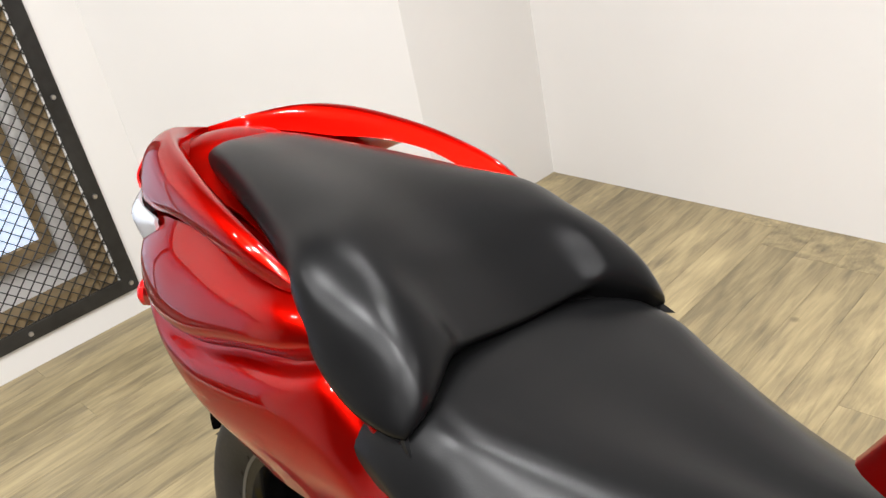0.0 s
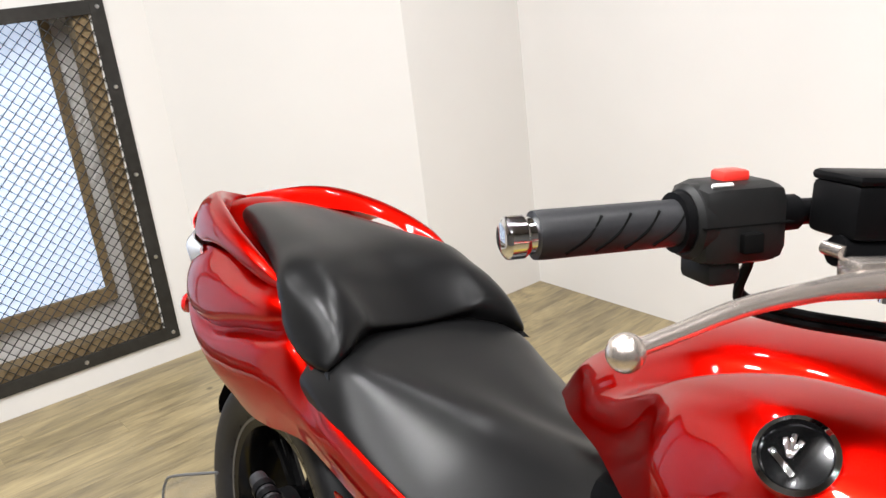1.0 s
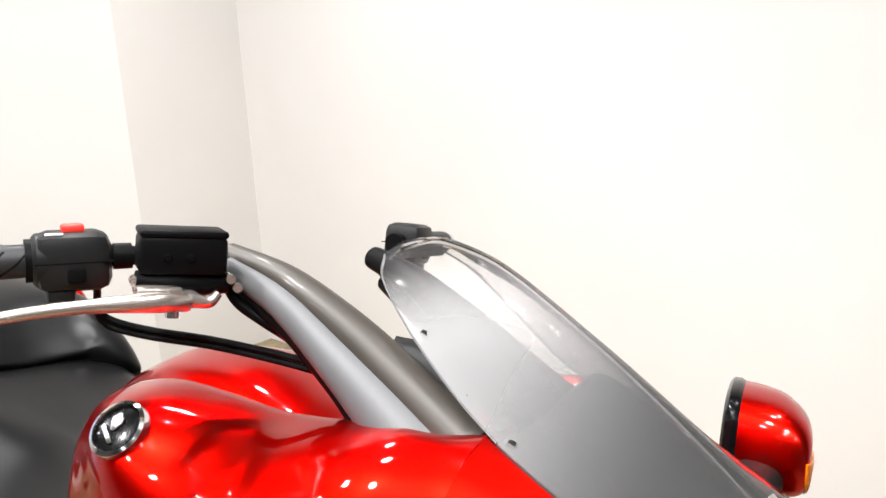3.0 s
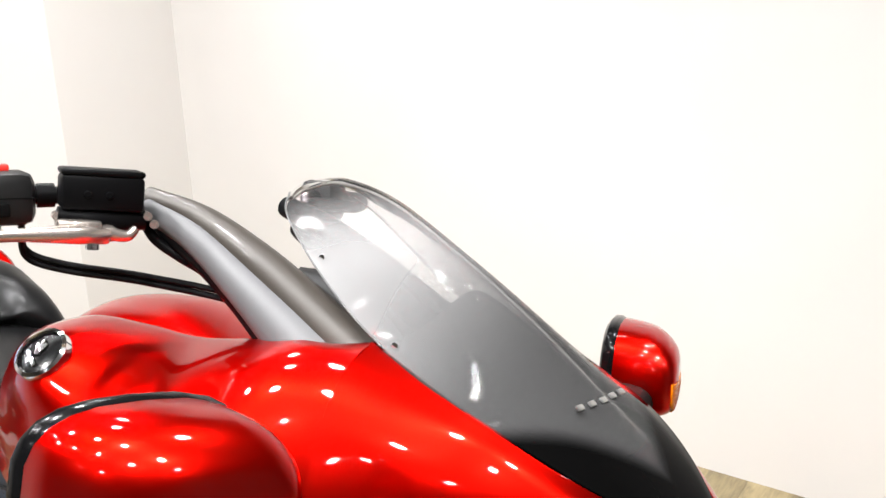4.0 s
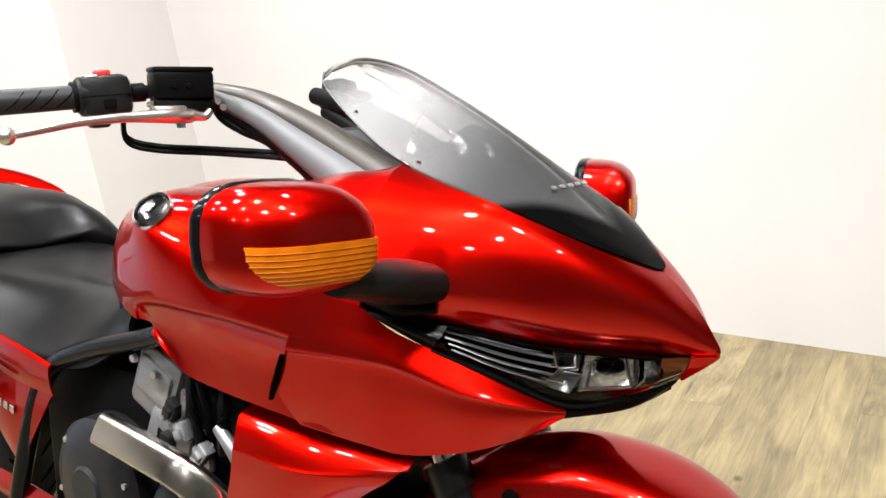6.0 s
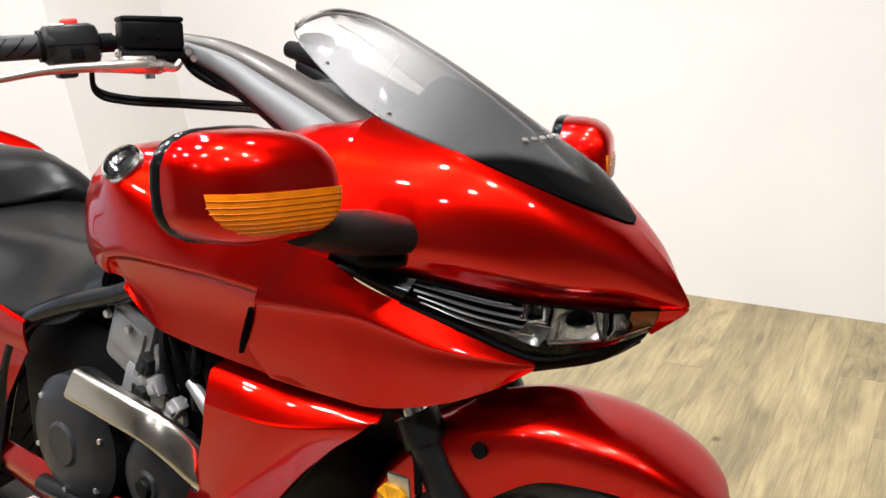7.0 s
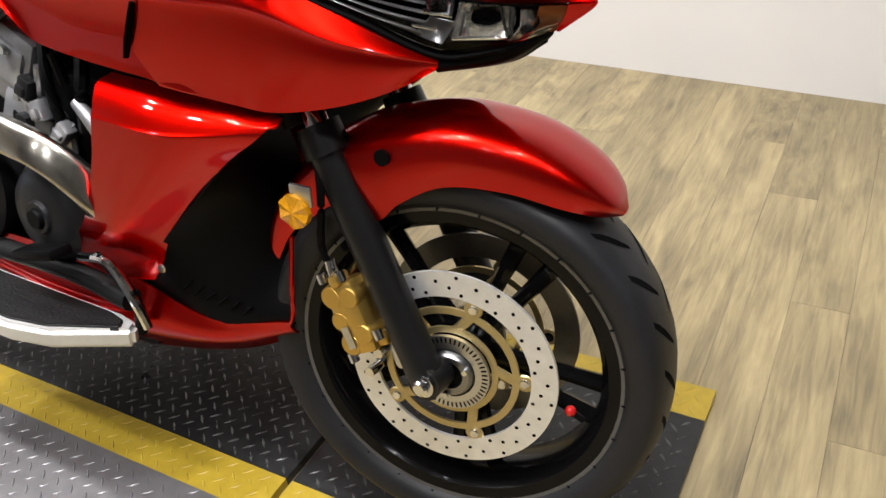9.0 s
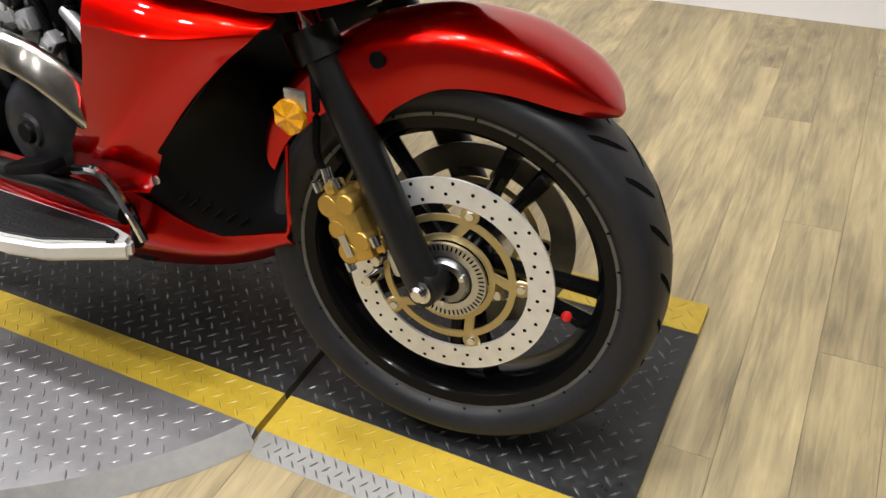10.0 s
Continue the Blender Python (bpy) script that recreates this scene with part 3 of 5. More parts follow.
def brake_disc(y, flip):
    """Drilled ring on a gold carrier, built flat and turned upright."""
    own = bmesh.new()
    n = 120
    prof = [(0.127, 0.0025), (0.168, 0.0025), (0.168, -0.0025), (0.127, -0.0025)]
    own = lathe([(r, q) for r, q in prof], n)
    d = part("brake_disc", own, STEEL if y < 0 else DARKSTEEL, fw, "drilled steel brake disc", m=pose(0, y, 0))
    # Holes are flat black discs on the ring, their inner shade as colour.
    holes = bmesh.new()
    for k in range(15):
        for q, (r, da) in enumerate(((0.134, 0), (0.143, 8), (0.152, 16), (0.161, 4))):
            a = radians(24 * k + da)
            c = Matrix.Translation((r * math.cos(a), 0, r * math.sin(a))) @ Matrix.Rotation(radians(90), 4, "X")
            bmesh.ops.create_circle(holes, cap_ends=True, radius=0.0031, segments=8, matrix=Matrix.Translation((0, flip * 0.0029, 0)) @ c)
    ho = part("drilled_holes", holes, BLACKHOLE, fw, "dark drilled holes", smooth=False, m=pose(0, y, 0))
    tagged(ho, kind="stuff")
    own = lathe([(0.098, 0.002), (0.109, 0.002), (0.109, -0.002), (0.098, -0.002)], 72)
    own = lathe([(0.066, 0.002), (0.076, 0.002), (0.076, -0.002), (0.066, -0.002)], 48, bm=own)
    for k in range(5):
        turn_k = Matrix.Rotation(radians(-72 * k - 14), 4, "Y")
        own = join(own, lathe([(0.0, -0.0022), (0.013, -0.0022), (0.015, 0.0), (0.013, 0.0022), (0.0, 0.0022)], 16), turn_k @ Matrix.Translation((0.117, 0, 0)))
        own = join(own, box(-0.02, 0.02, -0.0018, 0.0018, -0.008, 0.008, 0.001), turn_k @ Matrix.Translation((0.088, 0, 0.006)) @ Matrix.Rotation(radians(24), 4, "Y"))
    part("disc_carrier", own, PALEGOLD, fw, "gold anodised disc carrier", m=pose(0, y, 0, 0, 0, 0))
    for k in range(5):
        a = radians(72 * k + 14)
        part("disc_rivet", lathe([(0.0, -0.005), (0.0065, -0.005), (0.0085, -0.002), (0.0085, 0.003), (0.0, 0.003)], 14), CHROME, fw, "", m=pose(0.117 * math.cos(a), y, 0.117 * math.sin(a), 0 if flip < 0 else 180))


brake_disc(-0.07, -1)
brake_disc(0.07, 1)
tone = lathe([(0.042, -0.001), (0.064, -0.001), (0.064, 0.006), (0.042, 0.006)], 60)
part("speed_ring", tone, ALU, fw, "toothed aluminium speed sensor ring", m=pose(0, -0.08, 0))
# Slots are black patches laid on the ring in place of shaded gaps.
slots = bmesh.new()
for k in range(50):
    a = 360 * k / 50
    bmesh.ops.create_grid(slots, x_segments=1, y_segments=1, size=0.5, matrix=pose(0, -0.0815, 0, 0, a, 0) @ pose(0.0575, 0, 0, 90) @ Matrix.Diagonal((0.009, 0.0028, 1, 1)))
tagged(part("ring_slots", slots, BLACKHOLE, fw, "dark sensor slots", smooth=False), kind="stuff")
HUB = material("machined_hub", (0.3, 0.3, 0.3), 0.3, 1.0, 0, 0.1, 200)
part("hub_cap", lathe([(0.024, -0.088), (0.034, -0.089), (0.038, -0.084), (0.04, -0.075), (0.024, -0.075)], 36), HUB, fw, "machined ring of the wheel hub")
part("hub_recess", lathe([(0.0, -0.08), (0.026, -0.08), (0.026, -0.075), (0.0, -0.075)], 24), BLACK, fw)
for k in range(3):
    a = radians(120 * k + 40)
    part("hub_bolt", lathe([(0.0, -0.096), (0.0045, -0.096), (0.006, -0.09), (0.006, -0.085), (0.0, -0.085)], 10), CHROME, fw, "", m=pose(0.033 * math.cos(a), 0, 0.033 * math.sin(a)))

fw.matrix_basis = STEER @ fw.matrix_basis

vc = bmesh.new()
bmesh.ops.create_uvsphere(vc, u_segments=12, v_segments=8, radius=0.009)
INV = fw.matrix_basis.inverted()
part("valve_cap", vc, REDLENS, fw, "red valve cap", m=Matrix.Translation(INV @ Vector((0.988, -0.02, 0.275))))
part("valve_stem", tube([INV @ Vector((0.988, -0.02, 0.275)), INV @ Vector((1.008, -0.015, 0.263))], 0.005, 8), BLACK, fw)

# forks
FORKBLACK = material("satin_black_enamel", (0.006, 0.006, 0.0062), 0.33, 0, 0, 0.08, 200, 0.03, 0.4)
RK = Vector((-0.182, 0, 0.345)).normalized()


def fork(s):
    base = Vector((0.785, s * 0.112, 0.33))
    f = part("fork_leg", tube([base - RK * 0.03, base, base + RK * 0.2, base + RK * 0.36], [0.022, 0.0285, 0.0285, 0.03], 20, 5), FORKBLACK, bike, "satin black lower fork leg")
    part("fork_collar", tube([base + RK * 0.35, base + RK * 0.395], [0.036, 0.034], 20), FORKBLACK, f)
    part("stanchion", tube([base + RK * 0.39, base + RK * 0.56], 0.0205, 20), CHROME, f, "chrome fork tube")
    part("fork_guard", tube([base + RK * 0.385 + Vector((-0.034, 0, 0.004)), base + RK * 0.53 + Vector((-0.034, 0, 0))], [0.024, 0.03], 10), DARK, f)
    part("axle_clamp", tube([(FX - 0.002, s * 0.085, FZ), (FX - 0.002, s * 0.132, FZ)], 0.027, 20), FORKBLACK, f)
    part("axle_bolt", lathe([(0.0, -0.016), (0.009, -0.016), (0.013, -0.012), (0.013, -0.005), (0.018, -0.004), (0.018, 0.0), (0.0, 0.0)], 24), CHROME, f, "polished axle bolt", m=pose(FX, s * 0.133, FZ, 0 if s < 0 else 180))
    part("pinch_bolt", tube([(0.716, s * 0.098, 0.652), (0.716, s * 0.12, 0.652)], 0.012, 12), BLACK, f)
    return f


fork(-1)
fork(1)

# front fender
frows = []
for th, w, r, rl in ((50.5, 0.012, 0.36, 0.352), (55, 0.05, 0.374, 0.343), (63, 0.073, 0.385, 0.33), (76, 0.082, 0.393, 0.318), (92, 0.085, 0.397, 0.305), (106, 0.085, 0.398, 0.28), (116, 0.083, 0.398, 0.262), (128, 0.068, 0.394, 0.3), (146, 0.056, 0.376, 0.325), (166, 0.045, 0.352, 0.335)):
    a = radians(th)
    row = []
    for fy, fr in ((1.0, 0.0), (1.06, 0.45), (0.96, 0.8), (0.55, 0.965), (0.0, 1.0)):
        rad = rl + (r - rl) * fr
        row.append((FX + rad * math.cos(a), -w * fy, FZ + rad * math.sin(a)))
    frows.append(row)
panel("front_fender", frows, RED, bike, "glossy red front fender", centre=True).matrix_basis = STEER

# brake caliper and hose
CP = pose(0.672, -0.118, 0.4, 0, -27, 0)
cal = box(-0.03, 0.028, -0.028, 0.02, -0.062, 0.056, 0.01)
for bx, bz, br in ((-0.017, 0.036, 0.019), (-0.019, -0.003, 0.016), (-0.017, -0.042, 0.019), (0.016, 0.03, 0.017), (0.014, -0.03, 0.017)):
    cal = lathe([(0.0, -0.0286), (br * 0.88, -0.0286), (br * 0.97, -0.0265), (br, -0.023), (br, 0.012), (0.0, 0.012)], 18, Matrix.Translation((bx, 0, bz)), cal)
cal = box(0.012, 0.045, -0.018, 0.0, -0.058, -0.034, 0.007, cal)
cal = box(-0.006, 0.014, -0.033, 0.0, 0.05, 0.07, 0.006, cal)
c1 = part("brake_caliper", cal, GOLD, bike, "gold anodised brake caliper", m=CP)
for dx, dz in ((-0.024, 0.066), (0.012, 0.062), (-0.03, -0.066), (0.036, -0.038)):
    part("caliper_bolt", tube([(dx, -0.02, dz - 0.006), (dx, -0.02, dz + 0.01)], 0.008, 10), CHROME, c1)
part("caliper_badge", box(-0.02, -0.006, -0.0312, -0.0298, -0.048, -0.012, 0.0004), ALU, c1, "pale lettering bar", smooth=False)
part("caliper_bracket", box(-0.022, 0.008, -0.012, 0.012, -0.062, 0.03, 0.009), ALU, bike, "cast alloy caliper bracket", m=pose(0.728, -0.1, 0.375, 0, -27, 0))
for bz in (-0.07, -0.03, 0.02):
    part("bracket_bolt", tube([(0.722 + bz * 0.4, -0.125, 0.37 + bz), (0.722 + bz * 0.4, -0.095, 0.37 + bz)], 0.0085, 10), CHROME, bike)
part("brake_hose", tube([(0.628, -0.125, 0.46), (0.615, -0.13, 0.5), (0.625, -0.14, 0.56), (0.62, -0.135, 0.61), (0.6, -0.12, 0.66)], 0.006, 8), BLACK, bike, "black brake hose")
part("hose_fitting", tube([(0.636, -0.13, 0.452), (0.627, -0.128, 0.478)], 0.009, 10), CHROME, bike)
fan = bmesh.new()
tip = fan.verts.new((0, -0.012, 0))
rimv = [fan.verts.new((0.0265 * math.cos(radians(30 * k)), -0.0105 if k % 2 else -0.006, 0.0265 * math.sin(radians(30 * k)))) for k in range(12)]
backv = [fan.verts.new((v.co.x, 0.002, v.co.z)) for v in rimv]
for k in range(12):
    fan.faces.new((tip, rimv[k], rimv[(k + 1) % 12]))
    fan.faces.new((rimv[k], backv[k], backv[(k + 1) % 12], rimv[(k + 1) % 12]))
fan.faces.new(backv[::-1])
rf = part("side_reflector", fan, material("yellow_reflector", (0.62, 0.27, 0.005), 0.25, 0, 0.3, 0.3, 90), bike, "faceted round amber reflector", smooth=False, m=pose(0.6, -0.165, 0.565, 6, 0, 0))
part("reflector_bracket", box(-0.008, 0.03, -0.002, 0.004, 0.01, 0.042, 0.002), ALU, rf, "bent metal bracket")

# bodywork: tank cover, nose cowl, lower side cowl
MID = 0.04
tank_rows = [
    [(-0.385, 0, 0.862), (-0.33, 0.06, 0.872), (-0.28, 0.1, 0.876), (-0.22, 0.14, 0.885), (-0.16, 0.18, 0.893), (-0.08, 0.235, 0.893), (-0.01, 0.272, 0.878), (0.03, 0.288, 0.866), (0.07, 0.292, 0.852), (0.11, 0.287, 0.832)],
    [(-0.34, 0, 0.925), (-0.28, 0.07, 0.93), (-0.22, 0.11, 0.928), (-0.16, 0.15, 0.942), (-0.1, 0.19, 0.96), (-0.045, 0.245, 0.963), (0.0, 0.278, 0.94), (0.035, 0.294, 0.912), (0.075, 0.298, 0.875), (0.125, 0.288, 0.815)],
    [(-0.25, 0, 0.982), (-0.2, 0.08, 0.977), (-0.14, 0.12, 0.97), (-0.09, 0.16, 0.998), (-0.045, 0.195, 1.02), (0.005, 0.25, 1.017), (0.045, 0.286, 0.982), (0.075, 0.302, 0.94), (0.1, 0.306, 0.89), (0.15, 0.284, 0.79)],
    [(-0.12, 0, 1.04), (-0.09, 0.09, 1.026), (-0.04, 0.125, 1.0), (0.01, 0.155, 1.033), (0.055, 0.18, 1.057), (0.1, 0.258, 1.052), (0.13, 0.307, 1.012), (0.15, 0.315, 0.955), (0.16, 0.314, 0.9), (0.178, 0.276, 0.766)],
    [(0.04, 0, 1.06), (0.05, 0.09, 1.043), (0.09, 0.12, 1.008), (0.125, 0.145, 1.04), (0.155, 0.165, 1.062), (0.195, 0.236, 1.047), (0.222, 0.289, 1.004), (0.24, 0.312, 0.955), (0.25, 0.317, 0.9), (0.262, 0.272, 0.752)],
    [(0.18, 0, 1.045), (0.19, 0.09, 1.03), (0.21, 0.12, 1.008), (0.235, 0.142, 1.042), (0.255, 0.16, 1.064), (0.28, 0.226, 1.045), (0.3, 0.28, 1.004), (0.315, 0.303, 0.95), (0.325, 0.314, 0.897), (0.33, 0.271, 0.746)],
    [(0.33, 0, 1.03), (0.33, 0.1, 1.02), (0.335, 0.125, 1.025), (0.345, 0.148, 1.066), (0.36, 0.168, 1.083), (0.372, 0.226, 1.063), (0.385, 0.278, 1.012), (0.392, 0.3, 0.95), (0.396, 0.309, 0.89), (0.395, 0.27, 0.741)],
    [(0.44, 0, 1.05), (0.44, 0.1, 1.05), (0.442, 0.13, 1.07), (0.45, 0.152, 1.092), (0.458, 0.176, 1.1), (0.464, 0.23, 1.074), (0.472, 0.275, 1.02), (0.48, 0.292, 0.95), (0.474, 0.3, 0.88), (0.472, 0.264, 0.73)],
    [(0.53, 0, 1.06), (0.53, 0.08, 1.08), (0.53, 0.12, 1.1), (0.531, 0.146, 1.1115), (0.536, 0.19, 1.0935), (0.545, 0.2305, 1.0525), (0.558, 0.258, 0.987), (0.548, 0.268, 0.935), (0.53, 0.272, 0.87), (0.535, 0.24, 0.73)],
]


def faired(bm, keep, rounds=12):
    """Evens out the skin without shrinking it, except along its edge and where keep(co) holds."""
    free = [v for v in bm.verts if not v.is_boundary and not keep(v.co)]
    for k in range(rounds * 2):
        f = 0.5 if k % 2 == 0 else -0.53
        moves = []
        for v in free:
            near = [e.other_vert(v).co for e in v.link_edges]
            moves.append((sum(near, Vector()) / len(near) - v.co) * f)
        for v, d in zip(free, moves):
            v.co += d
    return bm


# a crease along the widest line, with a hollow flank below it
for r in tank_rows:
    (x0, w0, z0), (x1, w1, z1) = r[8:]
    r[8] = (x0, w0 + 0.002, z0)
    r[9:9] = [(x0 + (x1 - x0) * f, w0 + (w1 - w0) * f - d, z0 + (z1 - z0) * f) for f, d in ((0.13, 0.006), (0.5, 0.013))]
skin = loft([[(x, MID - w, z) for x, w, z in r[::-1]] + [(x, MID + w, z) for x, w, z in r[1:]] for r in tank_rows], 6, 5)
tank = part("tank_cover", solid(faired(skin, lambda p: abs(p.y - MID) < 0.2 or p.z < 0.93), 0.004), RED, bike, "glossy candy-red tank and side cover")
cowl_rows = [
    [(0.53, -0.11, 1.112), (0.535, -0.155, 1.09), (0.545, -0.192, 1.05), (0.558, -0.222, 0.985), (0.568, -0.224, 0.921)],
    [(0.62, -0.128, 1.088), (0.625, -0.16, 1.066), (0.637, -0.187, 1.025), (0.652, -0.198, 0.96), (0.655, -0.178, 0.905)],
    [(0.70, -0.13, 1.068), (0.71, -0.15, 1.046), (0.73, -0.163, 1.0), (0.748, -0.156, 0.935), (0.746, -0.122, 0.881)],
    [(0.772, -0.11, 1.037), (0.79, -0.122, 1.012), (0.808, -0.124, 0.97), (0.822, -0.108, 0.912), (0.816, -0.078, 0.869)],
    [(0.834, -0.07, 1.003), (0.852, -0.079, 0.981), (0.875, -0.077, 0.944), (0.888, -0.06, 0.9), (0.88, -0.036, 0.863)],
    [(0.872, -0.03, 0.981), (0.89, -0.04, 0.964), (0.918, -0.038, 0.93), (0.936, -0.025, 0.89), (0.93, -0.014, 0.864)],
    [(0.885, 0, 0.972), (0.903, 0, 0.957), (0.935, 0, 0.924), (0.96, 0, 0.885), (0.964, 0, 0.868)],
]
for row in cowl_rows:
    x, y, z = row.pop()
    if y < -0.02:
        row.append((x + 0.002, y - 0.004, z + 0.017))
    else:
        row.append((x, y, z + 0.006))
    row.append((x - 0.002, min(y + 0.008, 0.0), z + 0.001))
cowl = panel("nose_cowl", cowl_rows, RED, bike, "glossy candy-red nose cowl", centre=False)
low_rows = [
    [(0.468, -0.254, 0.943), (0.443, -0.269, 0.868), (0.4, -0.2545, 0.79), (0.42, -0.2275, 0.732)],
    [(0.545, -0.235, 0.931), (0.535, -0.252, 0.866), (0.53, -0.239, 0.79), (0.533, -0.212, 0.721)],
    [(0.6, -0.212, 0.893), (0.602, -0.227, 0.855), (0.597, -0.219, 0.785), (0.595, -0.194, 0.714)],
    [(0.69, -0.163, 0.85), (0.69, -0.19, 0.822), (0.687, -0.188, 0.778), (0.677, -0.167, 0.728)],
    [(0.75, -0.122, 0.818), (0.755, -0.143, 0.803), (0.752, -0.144, 0.778), (0.74, -0.132, 0.75)],
    [(0.79, -0.098, 0.796), (0.794, -0.103, 0.79), (0.794, -0.103, 0.785), (0.788, -0.099, 0.778)],
]
for k, r in enumerate(low_rows[:5]):
    d = (0.005, 0.006, 0.006, 0.005, 0.003)[k]
    p, q = Vector(r[1]), Vector(r[2])
    r[2] = (q.x, q.y + d, q.z)
    r.insert(2, tuple(p.lerp(q, 0.2) + Vector((0, d * 0.6, 0))))
low_rows[5].insert(2, (0.7945, -0.103, 0.788))
panel("side_cowl", low_rows, RED, bike, "glossy candy-red lower side cowl")
part("panel_gap", tube([(0.433, -0.268, 0.852), (0.422, -0.264, 0.83), (0.404, -0.2575, 0.8), (0.384, -0.2475, 0.771)], [0.004, 0.006, 0.006, 0.0045], 8, 4, flat=0.5), BLACKHOLE, bike, "dark slot between panels")

# headlamp
lamp_rows = [
    [(0.561, -0.228, 0.922), (0.5615, -0.23, 0.92), (0.562, -0.228, 0.918)],
    [(0.655, -0.177, 0.904), (0.652, -0.194, 0.888), (0.638, -0.192, 0.873)],
    [(0.745, -0.121, 0.88), (0.742, -0.146, 0.857), (0.71, -0.154, 0.84)],
    [(0.814, -0.078, 0.868), (0.818, -0.1, 0.84), (0.792, -0.102, 0.798)],
    [(0.878, -0.037, 0.862), (0.886, -0.052, 0.836), (0.862, -0.05, 0.806)],
    [(0.908, -0.012, 0.861), (0.918, -0.012, 0.842), (0.908, 0.0, 0.826)],
]


LAMPGREY = material("satin_lamp_reflector", (0.66, 0.64, 0.58), 0.22, 0.85, 0, 0.2, 60)
DARKAMBER = material("unlit_amber_lens", (0.12, 0.032, 0.006), 0.15, 0, 0.4)
FINGREY = material("grey_lamp_fin", (0.32, 0.32, 0.33), 0.3, 0.8, 0, 0.1, 60)


def inward(rows, d, dx=0.0):
    return [[(x - dx, y + d, z) for x, y, z in r] for r in rows]


for s, flip in ((1, False), (-1, True)):
    rr = mirrored(lamp_rows) if flip else lamp_rows
    h = part("headlamp", solid(loft([[r[0]] + b + [r[2]] for r, b in zip(rr, inward(rr, s * 0.04, 0.022))], 5, 4), 0.003), GLOSSBLACK, bike, "wide wrap-round headlamp with clear lens")
    o = part("lens", solid(loft([[r[0], r[1], tuple(Vector(r[1]).lerp(Vector(r[2]), 0.8))] for r in rr[1:]], 5, 5), 0.002), CLEAR, h, "clear headlamp lens")
    part("lamp_tail", solid(loft(rr[:2], 5, 5), 0.003), GLOSSBLACK, h, "black rear end of the lamp")
    def inside(u, v, d):
        """A point behind the lens: u along it, v down it, d inwards."""
        a, b = rr[int(u)], rr[min(int(u) + 1, 5)]
        q = [Vector(m).lerp(Vector(n), u - int(u)) for m, n in zip(a, b)]
        p = q[0].lerp(q[1], v * 2) if v < 0.5 else q[1].lerp(q[2], v * 2 - 1)
        return tuple(p + Vector((-d * 0.5, s * d, 0)))

    def sheet(u0, u1, v0, v1, d0, d1):
        rows = []
        for a in range(5):
            fu = a / 4
            rows.append([inside(u0 + (u1 - u0) * fu, v0 + (v1 - v0) * b / 4, d0 + (d1 - d0) * math.sin(math.pi * fu) * math.sin(math.pi * b / 4)) for b in range(5)])
        return solid(loft(rows, 2, 2), 0.0015)

    for k in range(4):
        v = 0.2 + 0.19 * k
        part("lamp_fin", sheet(0.95 + 0.1 * k, 2.5 + 0.06 * k, v, v + 0.075, 0.012, 0.006), FINGREY, h, "long grey reflector fin")
    part("lamp_trim", tube([r[2] for r in rr[1:5]], [0.0025, 0.004, 0.0035, 0.003], 8, 5), BLACK, h, "black lower lamp trim")
    part("upper_reflector", sheet(1.25, 2.3, 0.03, 0.15, 0.008, 0.012), CHROME, h, "chrome upper reflector strip")
    part("lamp_block", sheet(2.5, 2.9, 0.05, 0.4, 0.006, 0.03), CHROME, h, "bright faceted inner lamp block")
    part("lamp_block", sheet(2.62, 2.98, 0.5, 0.85, 0.012, 0.026), FINGREY, h, "cast inner lamp block")
    for u0, v0, u1, v1 in ((2.45, 0.06, 2.6, 0.42), (2.6, 0.42, 2.85, 0.36), (2.85, 0.36, 2.8, 0.08), (2.5, 0.7, 2.8, 0.66)):
        part("block_edge", tube([inside(u0, v0, 0.006), inside(u1, v1, 0.006)], 0.0022, 6), CHROME, h, "chrome edge of the inner block")
    part("lamp_bowl", sheet(3.0, 3.88, 0.1, 0.72, 0.014, 0.05), LAMPGREY, h, "satin reflector bowl")
    for u0, v0, u1, v1, rad in ((2.97, 0.06, 3.06, 0.74, 0.0024), (3.06, 0.74, 3.9, 0.74, 0.0026), (3.62, 0.07, 3.88, 0.7, 0.0024), (3.84, 0.08, 3.93, 0.7, 0.0036), (3.1, 0.3, 3.16, 0.7, 0.0018)):
        part("lamp_bezel", tube([inside(u0, v0, 0.008), inside(u1, v1, 0.008)], rad, 6), CHROME, h, "bright lamp bezel")
    part("lamp_front", sheet(3.98, 4.75, 0.12, 0.85, 0.008, 0.016), LAMPGREY, h, "smoky front reflector")
    amber = [[(0.896, s * -0.026, 0.861), (0.893, s * -0.028, 0.845), (0.884, s * -0.022, 0.826)], [(0.918, s * -0.012, 0.862), (0.914, s * -0.013, 0.846), (0.9, s * -0.009, 0.826)], [(0.93, s * -0.004, 0.862), (0.926, s * -0.004, 0.847), (0.91, s * -0.002, 0.828)]]
    part("amber_lamp", solid(loft(amber, 4, 4), 0.003), DARKAMBER, h, "amber marker lamp under the nose tip")
for s in (1, -1):
    part("lamp_backing", tube([(0.545, s * -0.205, 0.922), (0.6, s * -0.175, 0.908), (0.66, s * -0.135, 0.885), (0.7, s * -0.1, 0.865)], [0.007, 0.012, 0.012, 0.01], 10, 4), BLACK, bike, "black lamp housing back")
chin = [[(0.789, -0.1, 0.795), (0.789, -0.098, 0.778), (0.77, -0.05, 0.765), (0.765, 0, 0.762)], [(0.865, -0.046, 0.806), (0.86, -0.04, 0.79), (0.85, -0.02, 0.782), (0.85, 0, 0.78)], [(0.908, 0, 0.826), (0.906, 0, 0.822), (0.9, 0, 0.815), (0.9, 0, 0.812)]]
panel("chin_spoiler", chin, BLACK, bike, "black chin below the headlamp", both=True)
